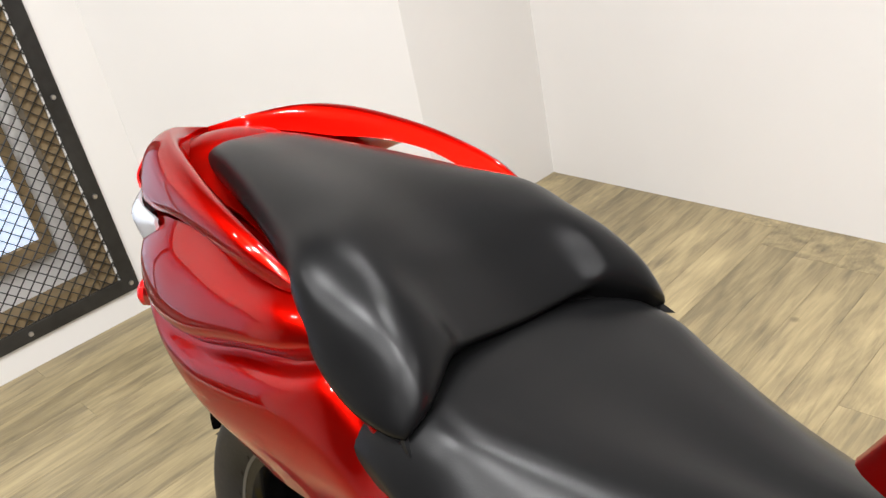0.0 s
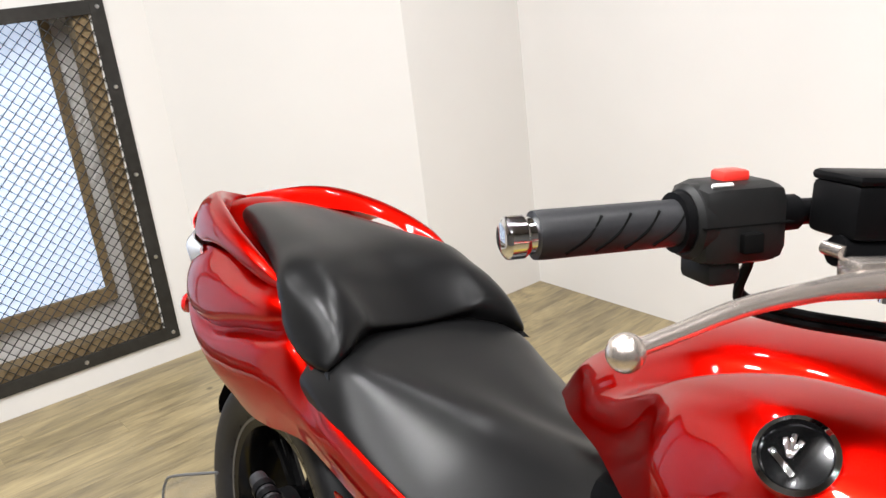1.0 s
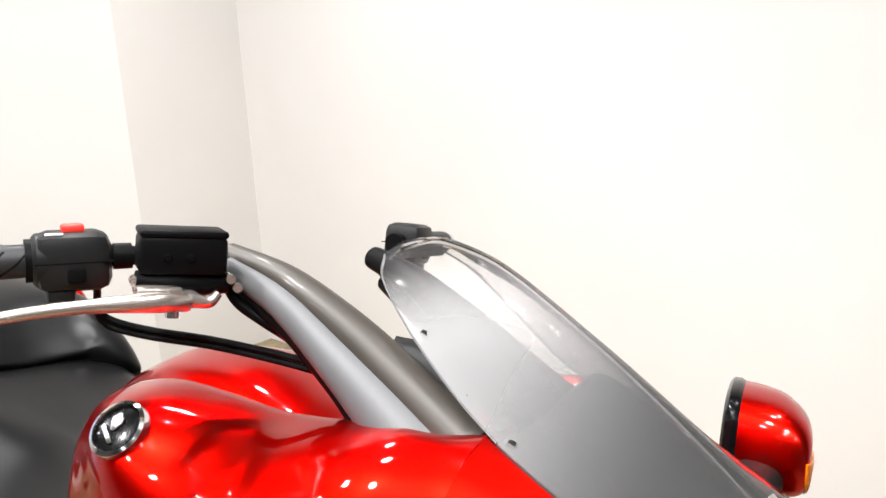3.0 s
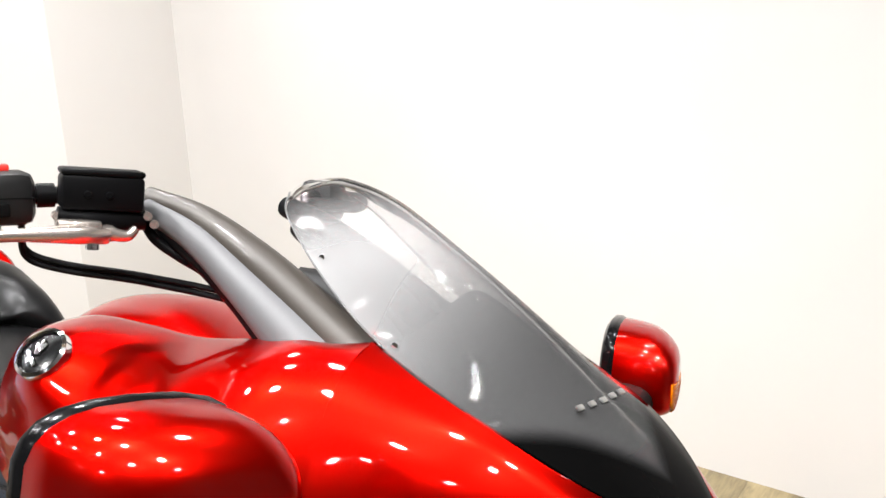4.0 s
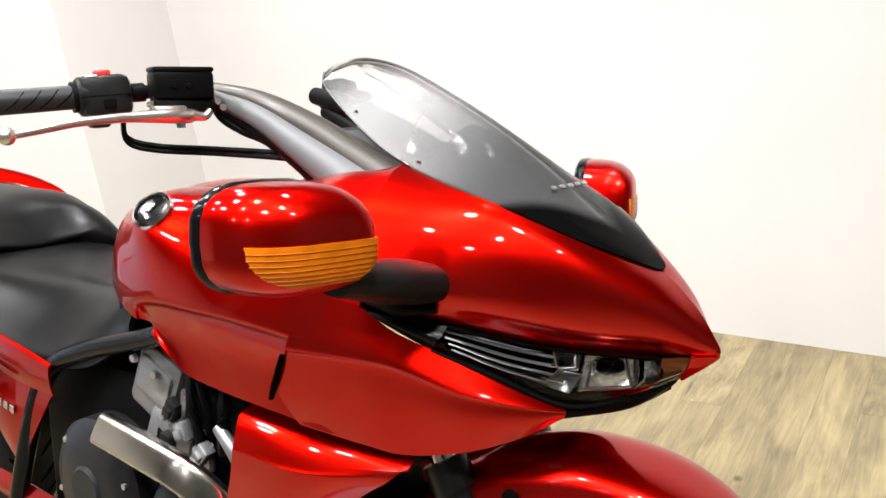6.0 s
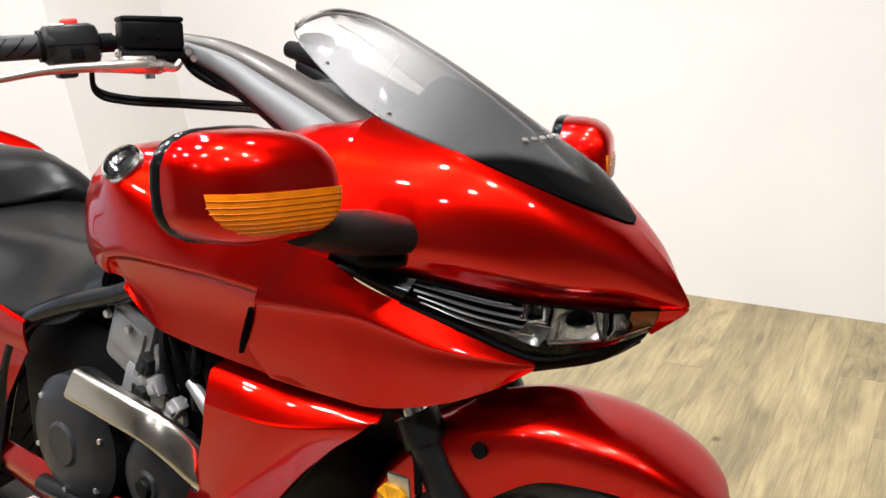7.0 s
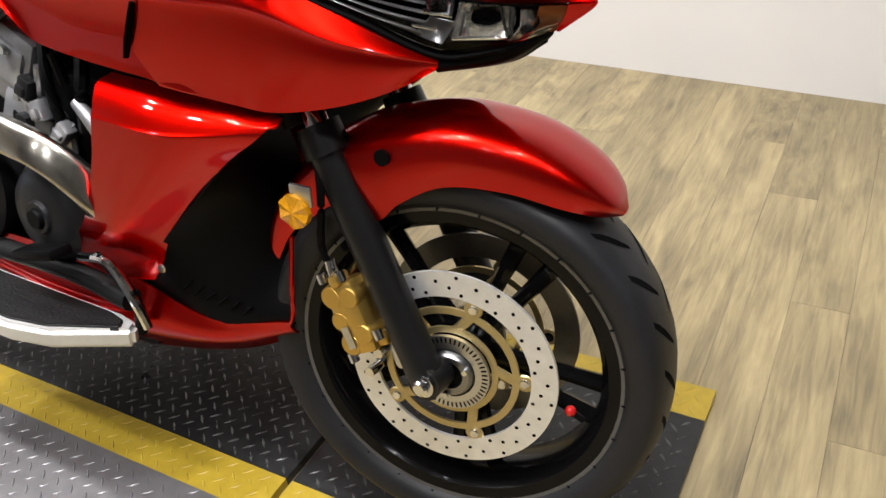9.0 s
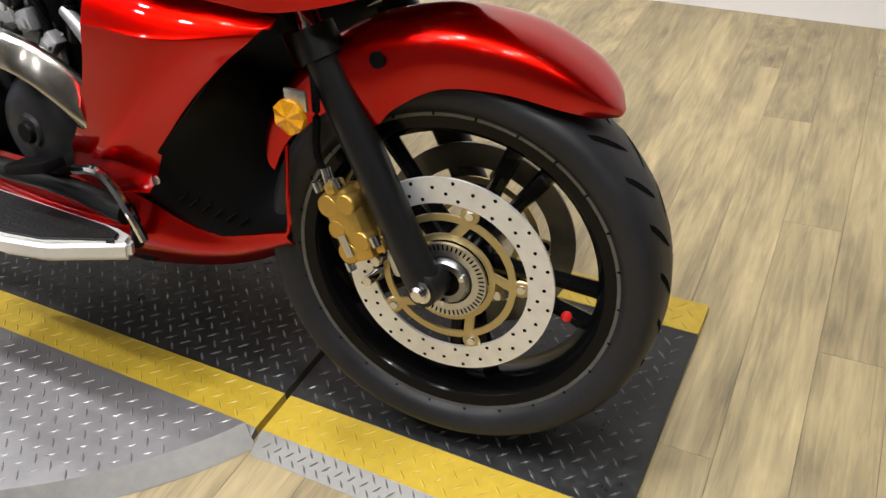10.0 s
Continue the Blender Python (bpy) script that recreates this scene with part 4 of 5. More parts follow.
nosetip = [[(0.93, -0.014, 0.864), (0.925, -0.01, 0.85), (0.912, -0.003, 0.828)], [(0.964, -0.0005, 0.868), (0.955, -0.0005, 0.858), (0.915, -0.0005, 0.827)]]
panel("nose_tip", nosetip, RED, bike, "red underside of the nose tip")

# windscreen and dash
scr = [
    [(0.335, 0, 1.268), (0.33, -0.03, 1.262), (0.328, -0.05, 1.25)],
    [(0.375, 0, 1.272), (0.365, -0.05, 1.252), (0.355, -0.078, 1.228)],
    [(0.45, 0, 1.255), (0.435, -0.06, 1.225), (0.415, -0.094, 1.183)],
    [(0.55, 0, 1.207), (0.52, -0.072, 1.178), (0.485, -0.102, 1.137)],
    [(0.63, 0, 1.162), (0.61, -0.085, 1.13), (0.55, -0.118, 1.112)],
    [(0.7, 0, 1.116), (0.69, -0.085, 1.095), (0.655, -0.134, 1.083)],
    [(0.76, 0, 1.07), (0.755, -0.075, 1.062), (0.735, -0.126, 1.056)],
    [(0.825, 0, 1.02), (0.82, -0.055, 1.02), (0.805, -0.092, 1.022)],
    [(0.884, 0, 0.976), (0.882, -0.012, 0.978), (0.878, -0.02, 0.981)],
]
SCREENEDGE = material("pale_acrylic_edge", (0.1, 0.1, 0.1), 0.35)
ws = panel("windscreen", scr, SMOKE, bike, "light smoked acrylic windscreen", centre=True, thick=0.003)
edge = [r[-1] for r in scr[:5]]
for s in (1, -1):
    part("screen_edge", tube([(x, y * s, z) for x, y, z in edge], 0.0011, 6, 5), SCREENEDGE, ws, "pale screen edge")
    for k in (1, 2, 3) if s > 0 else ():
        x, y, z = scr[k + 1][-1]
        part("screen_screw", lathe([(0, -0.003), (0.006, -0.002), (0.006, 0.002), (0, 0.002)], 12), CHROME, ws, "", m=pose(x + 0.012, s * (y + 0.008), z, 40 * s, 0, 0))
DASHGREY = material("grey_textured_plastic", (0.05, 0.047, 0.044), 0.5, 0, 0, 0.08, 300, 0.1, 0.3)
dash = [
    [(0.56, 0, 1.14), (0.545, -0.06, 1.1), (0.53, -0.1, 1.085)],
    [(0.58, 0, 1.166), (0.563, -0.06, 1.13), (0.54, -0.105, 1.102)],
    [(0.64, 0, 1.14), (0.63, -0.075, 1.108), (0.59, -0.115, 1.09)],
    [(0.7, 0, 1.1), (0.69, -0.08, 1.08), (0.66, -0.122, 1.068)],
    [(0.785, 0, 1.038), (0.77, -0.07, 1.042), (0.74, -0.11, 1.042)],
]
panel("dash_cowl", dash, DASHGREY, bike, "grey instrument cowl under the screen", centre=True)
hood = [[(0.345, -0.04, 1.16), (0.365, -0.066, 1.155), (0.38, -0.082, 1.115)], [(0.42, -0.04, 1.16), (0.435, -0.068, 1.15), (0.45, -0.086, 1.105)], [(0.49, -0.05, 1.12), (0.495, -0.07, 1.115), (0.498, -0.085, 1.09)]]
panel("meter_hood", hood, DARK, bike, "dark grey meter hood")
# brand name on the screen becomes plain bars
for k in range(5):
    part("screen_emblem", box(-0.003, 0.003, -0.006, 0.006, -0.001, 0.001, 0.0006), ALU, ws, "chrome lettering bar", m=pose(0.746 - 0.0012 * abs(k - 2), -0.046 + k * 0.0225, 1.082, 0, 38, 0))

# handlebars and controls
for s in (1, -1):
    Y = lambda y: y * s
    # The far arm and cover are black: shade put into their colour.
    arm = part("handlebar_arm", tube([(0.14, Y(-0.118), 1.21), (0.23, Y(-0.108), 1.182), (0.32, Y(-0.104), 1.137), (0.4, Y(-0.102), 1.095), (0.46, Y(-0.102), 1.06)], [0.015, 0.02, 0.026, 0.034, 0.042], 18, 6), SILVER if s > 0 else BLACK, bike, "handlebar arm, silver near, shade-black far")
    part("arm_cover", tube([(0.125, Y(-0.108), 1.222), (0.22, Y(-0.094), 1.203), (0.32, Y(-0.087), 1.165), (0.41, Y(-0.085), 1.122), (0.5, Y(-0.085), 1.078)], [0.016, 0.02, 0.024, 0.028, 0.032], 16, 6), BRONZE if s > 0 else BLACK, arm, "upper arm cover, bronze-grey near, shade-black far")
    part("arm_underside", tube([(0.15, Y(-0.112), 1.194), (0.23, Y(-0.1), 1.163), (0.32, Y(-0.094), 1.115), (0.39, Y(-0.094), 1.07)], [0.016, 0.02, 0.024, 0.028], 12, 6), BLACK, arm)
    if s < 0:
        arm.matrix_basis = pose(0.03, 0, -0.008)
    A, B = Vector((-0.002, Y(-0.447), 1.205)), Vector((0.088, Y(-0.215), 1.222))
    D = (B - A).normalized()
    part("handlebar", tube([A + D * 0.1, B, (0.115, Y(-0.165), 1.222), (0.13, Y(-0.12), 1.215)], 0.011, 12), BLACK, arm)
    g = part("grip", tube([A + D * 0.026, A + D * 0.03, A + D * 0.137, A + D * 0.14], [0.0175, 0.019, 0.0185, 0.021], 20), RUBBER, bike, "black ribbed rubber grip")
    # Grip grooves drawn as thin black tubes, dark for their shade.
    for k in range(4):
        part("grip_groove", tube([A + D * (0.036 + 0.024 * k) + Vector((0.0155, 0, -0.0125)), A + D * (0.05 + 0.024 * k) + Vector((0.0198, 0, 0.0)), A + D * (0.064 + 0.024 * k) + Vector((0.0145, 0, 0.0135))], 0.0013, 5), BLACKHOLE, g)
    part("bar_end", tube([A - D * 0.004, A, A + D * 0.012, A + D * 0.014, A + D * 0.026], [0.011, 0.0165, 0.0165, 0.0145, 0.0145], 20), CHROME, bike, "chrome bar-end weight")
    part("grip_flange", tube([A + D * 0.138, A + D * 0.148], 0.024, 20), BLACK, g)
    C = A + D * 0.187
    along = Matrix.Translation(C) @ D.to_track_quat("X", "Z").to_matrix().to_4x4()
    shell = box(-0.04, 0.038, -0.03, 0.03, -0.034, 0.031, 0.014)
    shell = box(-0.03, 0.0, -0.022, 0.022, -0.05, -0.028, 0.006, shell)
    shell = lathe([(0.0, -0.034), (0.026, -0.034), (0.03, -0.03), (0.03, 0.0), (0.0, 0.0)], 24, Matrix.Rotation(radians(-90), 4, "Z") @ Matrix.Translation((0, -0.008, 0)), shell)
    sw = part("switch_housing", shell, DARK, bike, "dark grey switch housing", m=along)
    part("housing_seam", box(-0.0405, 0.0385, -0.0305, 0.0305, -0.0012, 0.0, 0.0), BLACKHOLE, sw, "", smooth=False)
    if s > 0:
        part("kill_switch", box(-0.012, 0.012, -0.01, 0.01, 0.0, 0.01, 0.003), material("red_switch", (0.75, 0.03, 0.02), 0.4), sw, "red engine stop switch", m=pose(0.0, 0, 0.029))
        part("switch_mark", box(-0.009, 0.009, -0.0015, 0.0015, -0.006, 0.0, 0.0005), WHITE, sw, "small white printed bar", m=pose(-0.02, -0.021, 0.031, 35), smooth=False)
    part("starter_button", box(-0.009, 0.009, -0.034 * s - 0.002, -0.029 * s + 0.002, -0.022, -0.006, 0.002), BLACKHOLE, sw)
    bolt_c = tube([A + D * 0.228, A + D * 0.248], 0.015, 12)
    part("bar_clamp", bolt_c, BLACK, bike)
# brake reservoir, lever and cables on the throttle side
RM = Matrix.Translation((0.148, -0.19, 1.21)) @ pose(0, 0, 0, 0, 0, 66)
res = part("brake_reservoir", box(-0.047, 0.047, -0.026, 0.03, 0.0, 0.043, 0.006), BLACK, bike, "black brake fluid reservoir", m=RM)
part("reservoir_lid", box(-0.0475, 0.0475, -0.0265, 0.0305, 0.0415, 0.05, 0.004), BLACK, res, "black reservoir lid")
for dx in (-0.018, 0.006):
    part("sight_bump", lathe([(0, -0.003), (0.0035, -0.003), (0.005, 0), (0, 0)], 10), BLACK, res, "", m=pose(dx, -0.026, 0.02))
part("master_cylinder", tube([(-0.05, -0.012, -0.008), (-0.01, -0.01, -0.012), (0.05, -0.005, -0.01)], [0.012, 0.016, 0.013], 12), BLACK, res)
for dx, dz in ((0.052, -0.004), (0.06, -0.014), (-0.05, -0.008)):
    part("cylinder_bolt", tube([(dx, -0.022, dz), (dx, 0.0, dz)], 0.0055, 10), BALL, res)
lev = part("brake_lever", tube([(0.172, -0.19, 1.184), (0.174, -0.23, 1.184), (0.16, -0.3, 1.183), (0.148, -0.37, 1.178), (0.141, -0.43, 1.168), (0.138, -0.47, 1.162)], [0.013, 0.015, 0.0095, 0.008, 0.007, 0.0065], 12, 6, flat=0.8), BALL, bike, "brushed alloy brake lever")
bm = bmesh.new()
bmesh.ops.create_uvsphere(bm, u_segments=16, v_segments=12, radius=0.0125, matrix=Matrix.Translation((0.138, -0.473, 1.162)))
part("lever_ball", bm, BALL, lev)
perch = box(-0.03, 0.02, -0.014, 0.014, -0.01, 0.008, 0.005)
perch = box(-0.012, 0.03, -0.01, 0.012, -0.02, -0.004, 0.005, perch)
part("lever_perch", perch, BALL, lev, "cast alloy lever perch", m=Matrix.Translation((0.166, -0.222, 1.192)) @ pose(0, 0, 0, 0, 0, 66))
part("lever_knuckle", tube([(0.176, -0.2, 1.186), (0.186, -0.178, 1.182), (0.19, -0.168, 1.192)], [0.009, 0.007, 0.005], 10), BALL, lev, "alloy lever knuckle")
part("lever_pivot", tube([(0.17, -0.212, 1.165), (0.17, -0.212, 1.2)], 0.008, 12), CHROME, lev)
for k, dz in enumerate((0.0, -0.008)):
    part("throttle_cable", tube([(0.075, -0.25, 1.185), (0.06, -0.235, 1.15 + dz), (0.09, -0.2, 1.135 + dz), (0.17, -0.14, 1.128 + dz), (0.3, -0.09, 1.118 + dz), (0.36, -0.07, 1.09)], 0.0042, 8, 6), BLACK, bike, "thin black control cable")
hose = tube([(0.16, -0.14, 1.2), (0.175, -0.13, 1.175), (0.2, -0.11, 1.155), (0.24, -0.1, 1.14), (0.3, -0.09, 1.11)], 0.0065, 10, 6)
part("brake_line", hose, BLACK, bike, "black corrugated brake line")

# tank badges (plain, without the maker's wing)
for s in (1, -1):
    bg = part("tank_badge", lathe([(0.025, -0.003), (0.027, -0.007), (0.031, -0.005), (0.032, 0.004), (0.025, 0.004)], 32), CHROME, bike, "round chrome-rimmed tank badge", m=pose(0.135, s * -0.25 + (0 if s > 0 else 2 * MID), 1.035, -42 * s, 0, 0) @ Matrix.Scale(1.08, 4) @ pose(0, 0, 0, 0, 0, 12 * s + (180 if s < 0 else 0)))
    part("badge_face", lathe([(0.0, -0.0035), (0.018, -0.003), (0.0255, -0.002), (0.0255, 0.002), (0, 0.002)], 32), GLOSSBLACK, bg)
    for k, tilt in enumerate((-34, -12, 10)):
        part("badge_bar", box(-0.0022, 0.0022, -0.006, -0.003, 0.0, 0.019 - abs(k - 1) * 0.003, 0.001), CHROME, bg, "plain chrome bar", m=pose(-0.003, 0, -0.004, 0, tilt, 0))
    part("badge_bar", box(-0.014, 0.012, -0.006, -0.003, -0.014, -0.009, 0.001), CHROME, bg, "plain chrome bar", m=pose(0, 0, 0, 0, 28, 0))



# mirrors
RIB = material("amber_lens_rib", (0.42, 0.09, 0.001), 0.5, 0, 0, 0, 1, 0, 0.1)


def mirror_assembly(s):
    def shell(k, a0=0.0, a1=360.0, n=24, closed=True, grow=1.0, x0=None):
        st = ((0.566, -0.405, 1.05, 0.078, 0.064), (0.594, -0.405, 1.05, 0.078, 0.064), (0.624, -0.403, 1.049, 0.073, 0.061), (0.65, -0.397, 1.046, 0.06, 0.051), (0.664, -0.391, 1.044, 0.042, 0.036), (0.669, -0.387, 1.043, 0.012, 0.01))
        rows = []
        for x, cy, cz, ry, rz in st[k:]:
            r = ring(x, cy, cz, ry * grow, rz * grow, n, 2.9, -0.32, a0, a1, closed)
            rows.append([(px, py * s, pz) for px, py, pz in r])
        return rows
    m = part("mirror", loft(shell(0), 4, 1, closed=True, caps=True), RED, bike, "red mirror housing with built-in turn signal")
    rimr = []
    for x, g in ((0.547, 0.93), (0.552, 1.02), (0.562, 1.04), (0.568, 1.0)):
        rimr.append([(px, py * s, pz) for px, py, pz in ring(x, -0.405, 1.05, 0.078 * g, 0.064 * g, 24, 2.9, -0.32)])
    part("mirror_rim", grid(rimr, True, True), GLOSSBLACK, m, "black mirror rim")
    part("mirror_glass", grid([[(px - 0.0255, py * s, pz) for px, py, pz in ring(0.5715, -0.405, 1.05, 0.078 * g, 0.064 * g, 24, 2.9, -0.32)] for g in (0.84, 0.83)], True, True), MIRRORGLASS, m, "mirror glass")
    st = ((0.566, -0.405, 1.05, 0.078, 0.064), (0.594, -0.405, 1.05, 0.078, 0.064), (0.624, -0.403, 1.049, 0.073, 0.061), (0.65, -0.397, 1.046, 0.06, 0.051), (0.664, -0.391, 1.044, 0.042, 0.036), (0.669, -0.387, 1.043, 0.012, 0.01))

    curves = spline([q[:3] for q in st], 16), spline([(q[3], q[4], 0) for q in st], 16)

    def level(z0, t0, t1, grow, n=9):
        """The housing's outline at height z0, from the outer side round the front."""
        def at(tt, sign):
            (x, cy, cz), (ry, rz, _) = [curve[min(int(round(tt * 16)), 80)] for curve in curves]
            k = min(abs(z0 - cz) / (rz * grow), 1.0)
            dy = sign * ry * grow * (1 - k ** 2.9) ** (1 / 2.9)
            return (x + 0.32 * dy + (grow - 1) * 0.06, (cy + dy) * s, z0)

        top = max(q for q in range(81) if abs(z0 - curves[0][q][2]) < curves[1][q][1] * grow) / 16
        t0, t1 = min(t0, top - 0.3), min(t1, top - 0.15)
        left = [at(t0 + (top - t0) * math.sin(math.pi / 2 * q / n), -1) for q in range(n + 1)]
        right = [at(top - (top - t1) * (1 - math.cos(math.pi / 2 * q / n)), 1) for q in range(1, n + 1)]
        return left + right

    def lens_line(f, grow):
        return level(1.05 - 0.046 * f - 0.004 * math.sin(math.pi * f), 2.15 + 0.9 * f * f, 3.6 + 0.3 * f, grow)

    sig = part("turn_signal", solid(grid([lens_line(k / 10, 1.03) for k in range(11)]), 0.003), AMBER, m, "ribbed amber turn signal lens")
    for k in range(7):
        part("lens_rib", tube(lens_line((k + 1) / 8, 1.036)[:-1], 0.0007, 5, 2), RIB, sig)
    if s < 0:
        m.matrix_basis = pose(0.01, 0, -0.026)
    rows = []
    for t, y, x, z, rx, rz in ((0, -0.19, 0.634, 0.964, 0.036, 0.027), (1, -0.25, 0.632, 0.976, 0.037, 0.03), (2, -0.31, 0.632, 0.987, 0.036, 0.026), (3, -0.37, 0.632, 1.0, 0.028, 0.02)):
        rows.append([(x + a, y * s, z + b) for _, a, b in ring(0, 0, 0, rx, rz, 16, 2.3)])
    part("mirror_stalk", loft(rows, 4, 1, closed=True, caps=True), DARK, bike, "dark grey mirror stalk")


mirror_assembly(1)
mirror_assembly(-1)
part("stalk_base", tube([(0.55, -0.222, 0.94), (0.6, -0.21, 0.934), (0.65, -0.192, 0.932)], [0.008, 0.018, 0.008], 10), BLACK, bike)

# seats
TC = 0.06


def about(rows, c=TC):
    """Rows of (x, half width, z) from the middle outwards, laid out on both sides of the line y = c."""
    full = []
    for r in rows:
        left = [(x, c - w, z) for x, w, z in r[::-1]]
        right = [(x, c + w, z) for x, w, z in (r[1:] if abs(r[0][1]) < 1e-6 else r)]
        full.append(left + right)
    return full


def side(rows, s, c=TC):
    return [[(x, c - s * w, z) for x, w, z in r] for r in rows]


def across(x, *pairs):
    return [(x, w, z) for w, z in pairs]


seat_rows = [
    across(-0.86, (0, 0.85), (0.1, 0.85), (0.18, 0.83), (0.225, 0.785), (0.228, 0.75)),
    across(-0.78, (0, 0.846), (0.11, 0.846), (0.19, 0.832), (0.236, 0.787), (0.238, 0.752)),
    across(-0.70, (0, 0.832), (0.12, 0.833), (0.192, 0.826), (0.24, 0.765), (0.24, 0.735)),
    across(-0.62, (0, 0.818), (0.1, 0.822), (0.165, 0.812), (0.236, 0.748), (0.24, 0.715)),
    across(-0.52, (0, 0.806), (0.07, 0.811), (0.135, 0.795), (0.226, 0.725), (0.232, 0.7)),
    across(-0.42, (0, 0.802), (0.05, 0.805), (0.118, 0.782), (0.216, 0.712), (0.226, 0.69)),
    across(-0.30, (0, 0.812), (0.05, 0.814), (0.115, 0.785), (0.2, 0.715), (0.215, 0.685)),
    across(-0.19, (0, 0.84), (0.06, 0.84), (0.125, 0.805), (0.192, 0.745), (0.205, 0.705)),
    across(-0.10, (0, 0.872), (0.07, 0.868), (0.15, 0.845), (0.192, 0.79), (0.2, 0.75)),
    across(-0.04, (0, 0.88), (0.08, 0.875), (0.16, 0.86), (0.2, 0.82), (0.205, 0.79)),
]
seat_rows = [about([r], np.interp(r[0][0], (-0.8, -0.1), (0.055, 0.01)))[0] for r in seat_rows]
part("rider_seat", solid(loft(seat_rows, 6, 5), 0.01), SEAT, bike, "black vinyl rider seat")
pil_rows = [
    across(-1.43, (0, 0.972), (0.03, 0.972), (0.05, 0.968), (0.056, 0.96), (0.058, 0.95), (0.05, 0.93)),
    across(-1.41, (0, 0.996), (0.04, 0.995), (0.066, 0.986), (0.074, 0.972), (0.074, 0.957), (0.065, 0.93)),
    across(-1.32, (0, 1.003), (0.05, 1.002), (0.085, 0.99), (0.096, 0.972), (0.097, 0.955), (0.085, 0.93)),
    across(-1.18, (0, 0.996), (0.07, 0.996), (0.118, 0.984), (0.135, 0.965), (0.138, 0.95), (0.122, 0.925)),
    across(-1.05, (0, 0.984), (0.09, 0.986), (0.148, 0.974), (0.172, 0.957), (0.178, 0.94), (0.165, 0.915)),
    across(-0.955, (0, 0.966), (0.1, 0.973), (0.165, 0.968), (0.205, 0.948), (0.215, 0.92), (0.2, 0.885)),
    across(-0.885, (0, 0.938), (0.1, 0.95), (0.165, 0.95), (0.216, 0.92), (0.236, 0.868), (0.222, 0.83)),
    [(-0.842, 0, 0.908), (-0.838, 0.1, 0.92), (-0.822, 0.158, 0.928), (-0.815, 0.208, 0.905), (-0.82, 0.241, 0.84), (-0.82, 0.228, 0.81)],
    [(-0.8, 0, 0.873), (-0.794, 0.1, 0.884), (-0.775, 0.145, 0.894), (-0.762, 0.2, 0.882), (-0.765, 0.237, 0.828), (-0.77, 0.224, 0.806)],
    [(-0.788, 0, 0.857), (-0.78, 0.1, 0.866), (-0.766, 0.138, 0.87), (-0.738, 0.192, 0.85), (-0.74, 0.226, 0.82), (-0.75, 0.215, 0.806)],
    [(-0.8, 0, 0.842), (-0.795, 0.1, 0.85), (-0.782, 0.134, 0.845), (-0.752, 0.188, 0.826), (-0.755, 0.216, 0.806), (-0.765, 0.206, 0.796)],
]
part("passenger_seat", solid(loft(about(pil_rows), 6, 5), 0.006), SEAT, bike, "black vinyl raised passenger seat")
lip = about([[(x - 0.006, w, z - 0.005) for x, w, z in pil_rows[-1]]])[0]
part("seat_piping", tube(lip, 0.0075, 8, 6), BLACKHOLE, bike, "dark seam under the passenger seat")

# tail
tail_rows = [
    across(-1.535, (0.095, 0.885), (0.108, 0.848), (0.11, 0.81), (0.106, 0.797), (0.106, 0.79), (0.1, 0.78), (0.085, 0.77)),
    across(-1.46, (0.17, 0.888), (0.187, 0.84), (0.19, 0.8), (0.184, 0.785), (0.186, 0.774), (0.18, 0.762), (0.16, 0.745)),
    across(-1.33, (0.192, 0.922), (0.23, 0.866), (0.238, 0.8), (0.222, 0.772), (0.234, 0.75), (0.226, 0.722), (0.19, 0.69)),
    across(-1.19, (0.196, 0.926), (0.243, 0.876), (0.257, 0.808), (0.23, 0.778), (0.256, 0.752), (0.25, 0.695), (0.212, 0.64)),
    across(-1.06, (0.2, 0.92), (0.245, 0.887), (0.258, 0.838), (0.226, 0.808), (0.258, 0.778), (0.258, 0.705), (0.222, 0.625)),
    across(-0.95, (0.203, 0.915), (0.239, 0.895), (0.25, 0.86), (0.222, 0.83), (0.254, 0.8), (0.258, 0.725), (0.232, 0.64)),
    across(-0.87, (0.196, 0.9), (0.218, 0.886), (0.227, 0.868), (0.212, 0.845), (0.24, 0.815), (0.256, 0.745), (0.238, 0.66)),
    across(-0.79, (0.21, 0.822), (0.222, 0.812), (0.229, 0.802), (0.231, 0.788), (0.24, 0.768), (0.254, 0.725), (0.242, 0.672)),
    across(-0.70, (0.238, 0.762), (0.244, 0.758), (0.248, 0.752), (0.25, 0.742), (0.253, 0.73), (0.254, 0.705), (0.245, 0.672)),
    across(-0.57, (0.24, 0.74), (0.245, 0.737), (0.248, 0.732), (0.25, 0.724), (0.252, 0.714), (0.252, 0.69), (0.245, 0.66)),
    across(-0.42, (0.234, 0.722), (0.238, 0.719), (0.241, 0.714), (0.243, 0.706), (0.245, 0.695), (0.245, 0.672), (0.238, 0.64)),
    across(-0.29, (0.224, 0.698), (0.227, 0.696), (0.23, 0.692), (0.231, 0.685), (0.232, 0.675), (0.231, 0.655), (0.226, 0.63)),
]
for s in (1, -1):
    rows = [side([r], s, np.interp(r[0][0], (-0.8, -0.3), (TC, 0.015) if s > 0 else (TC - 0.012, -0.02)))[0] for r in tail_rows]
    part("tail_cowl", solid(loft(rows, 6, 5), 0.004), RED, bike, "glossy candy-red tail side panel")
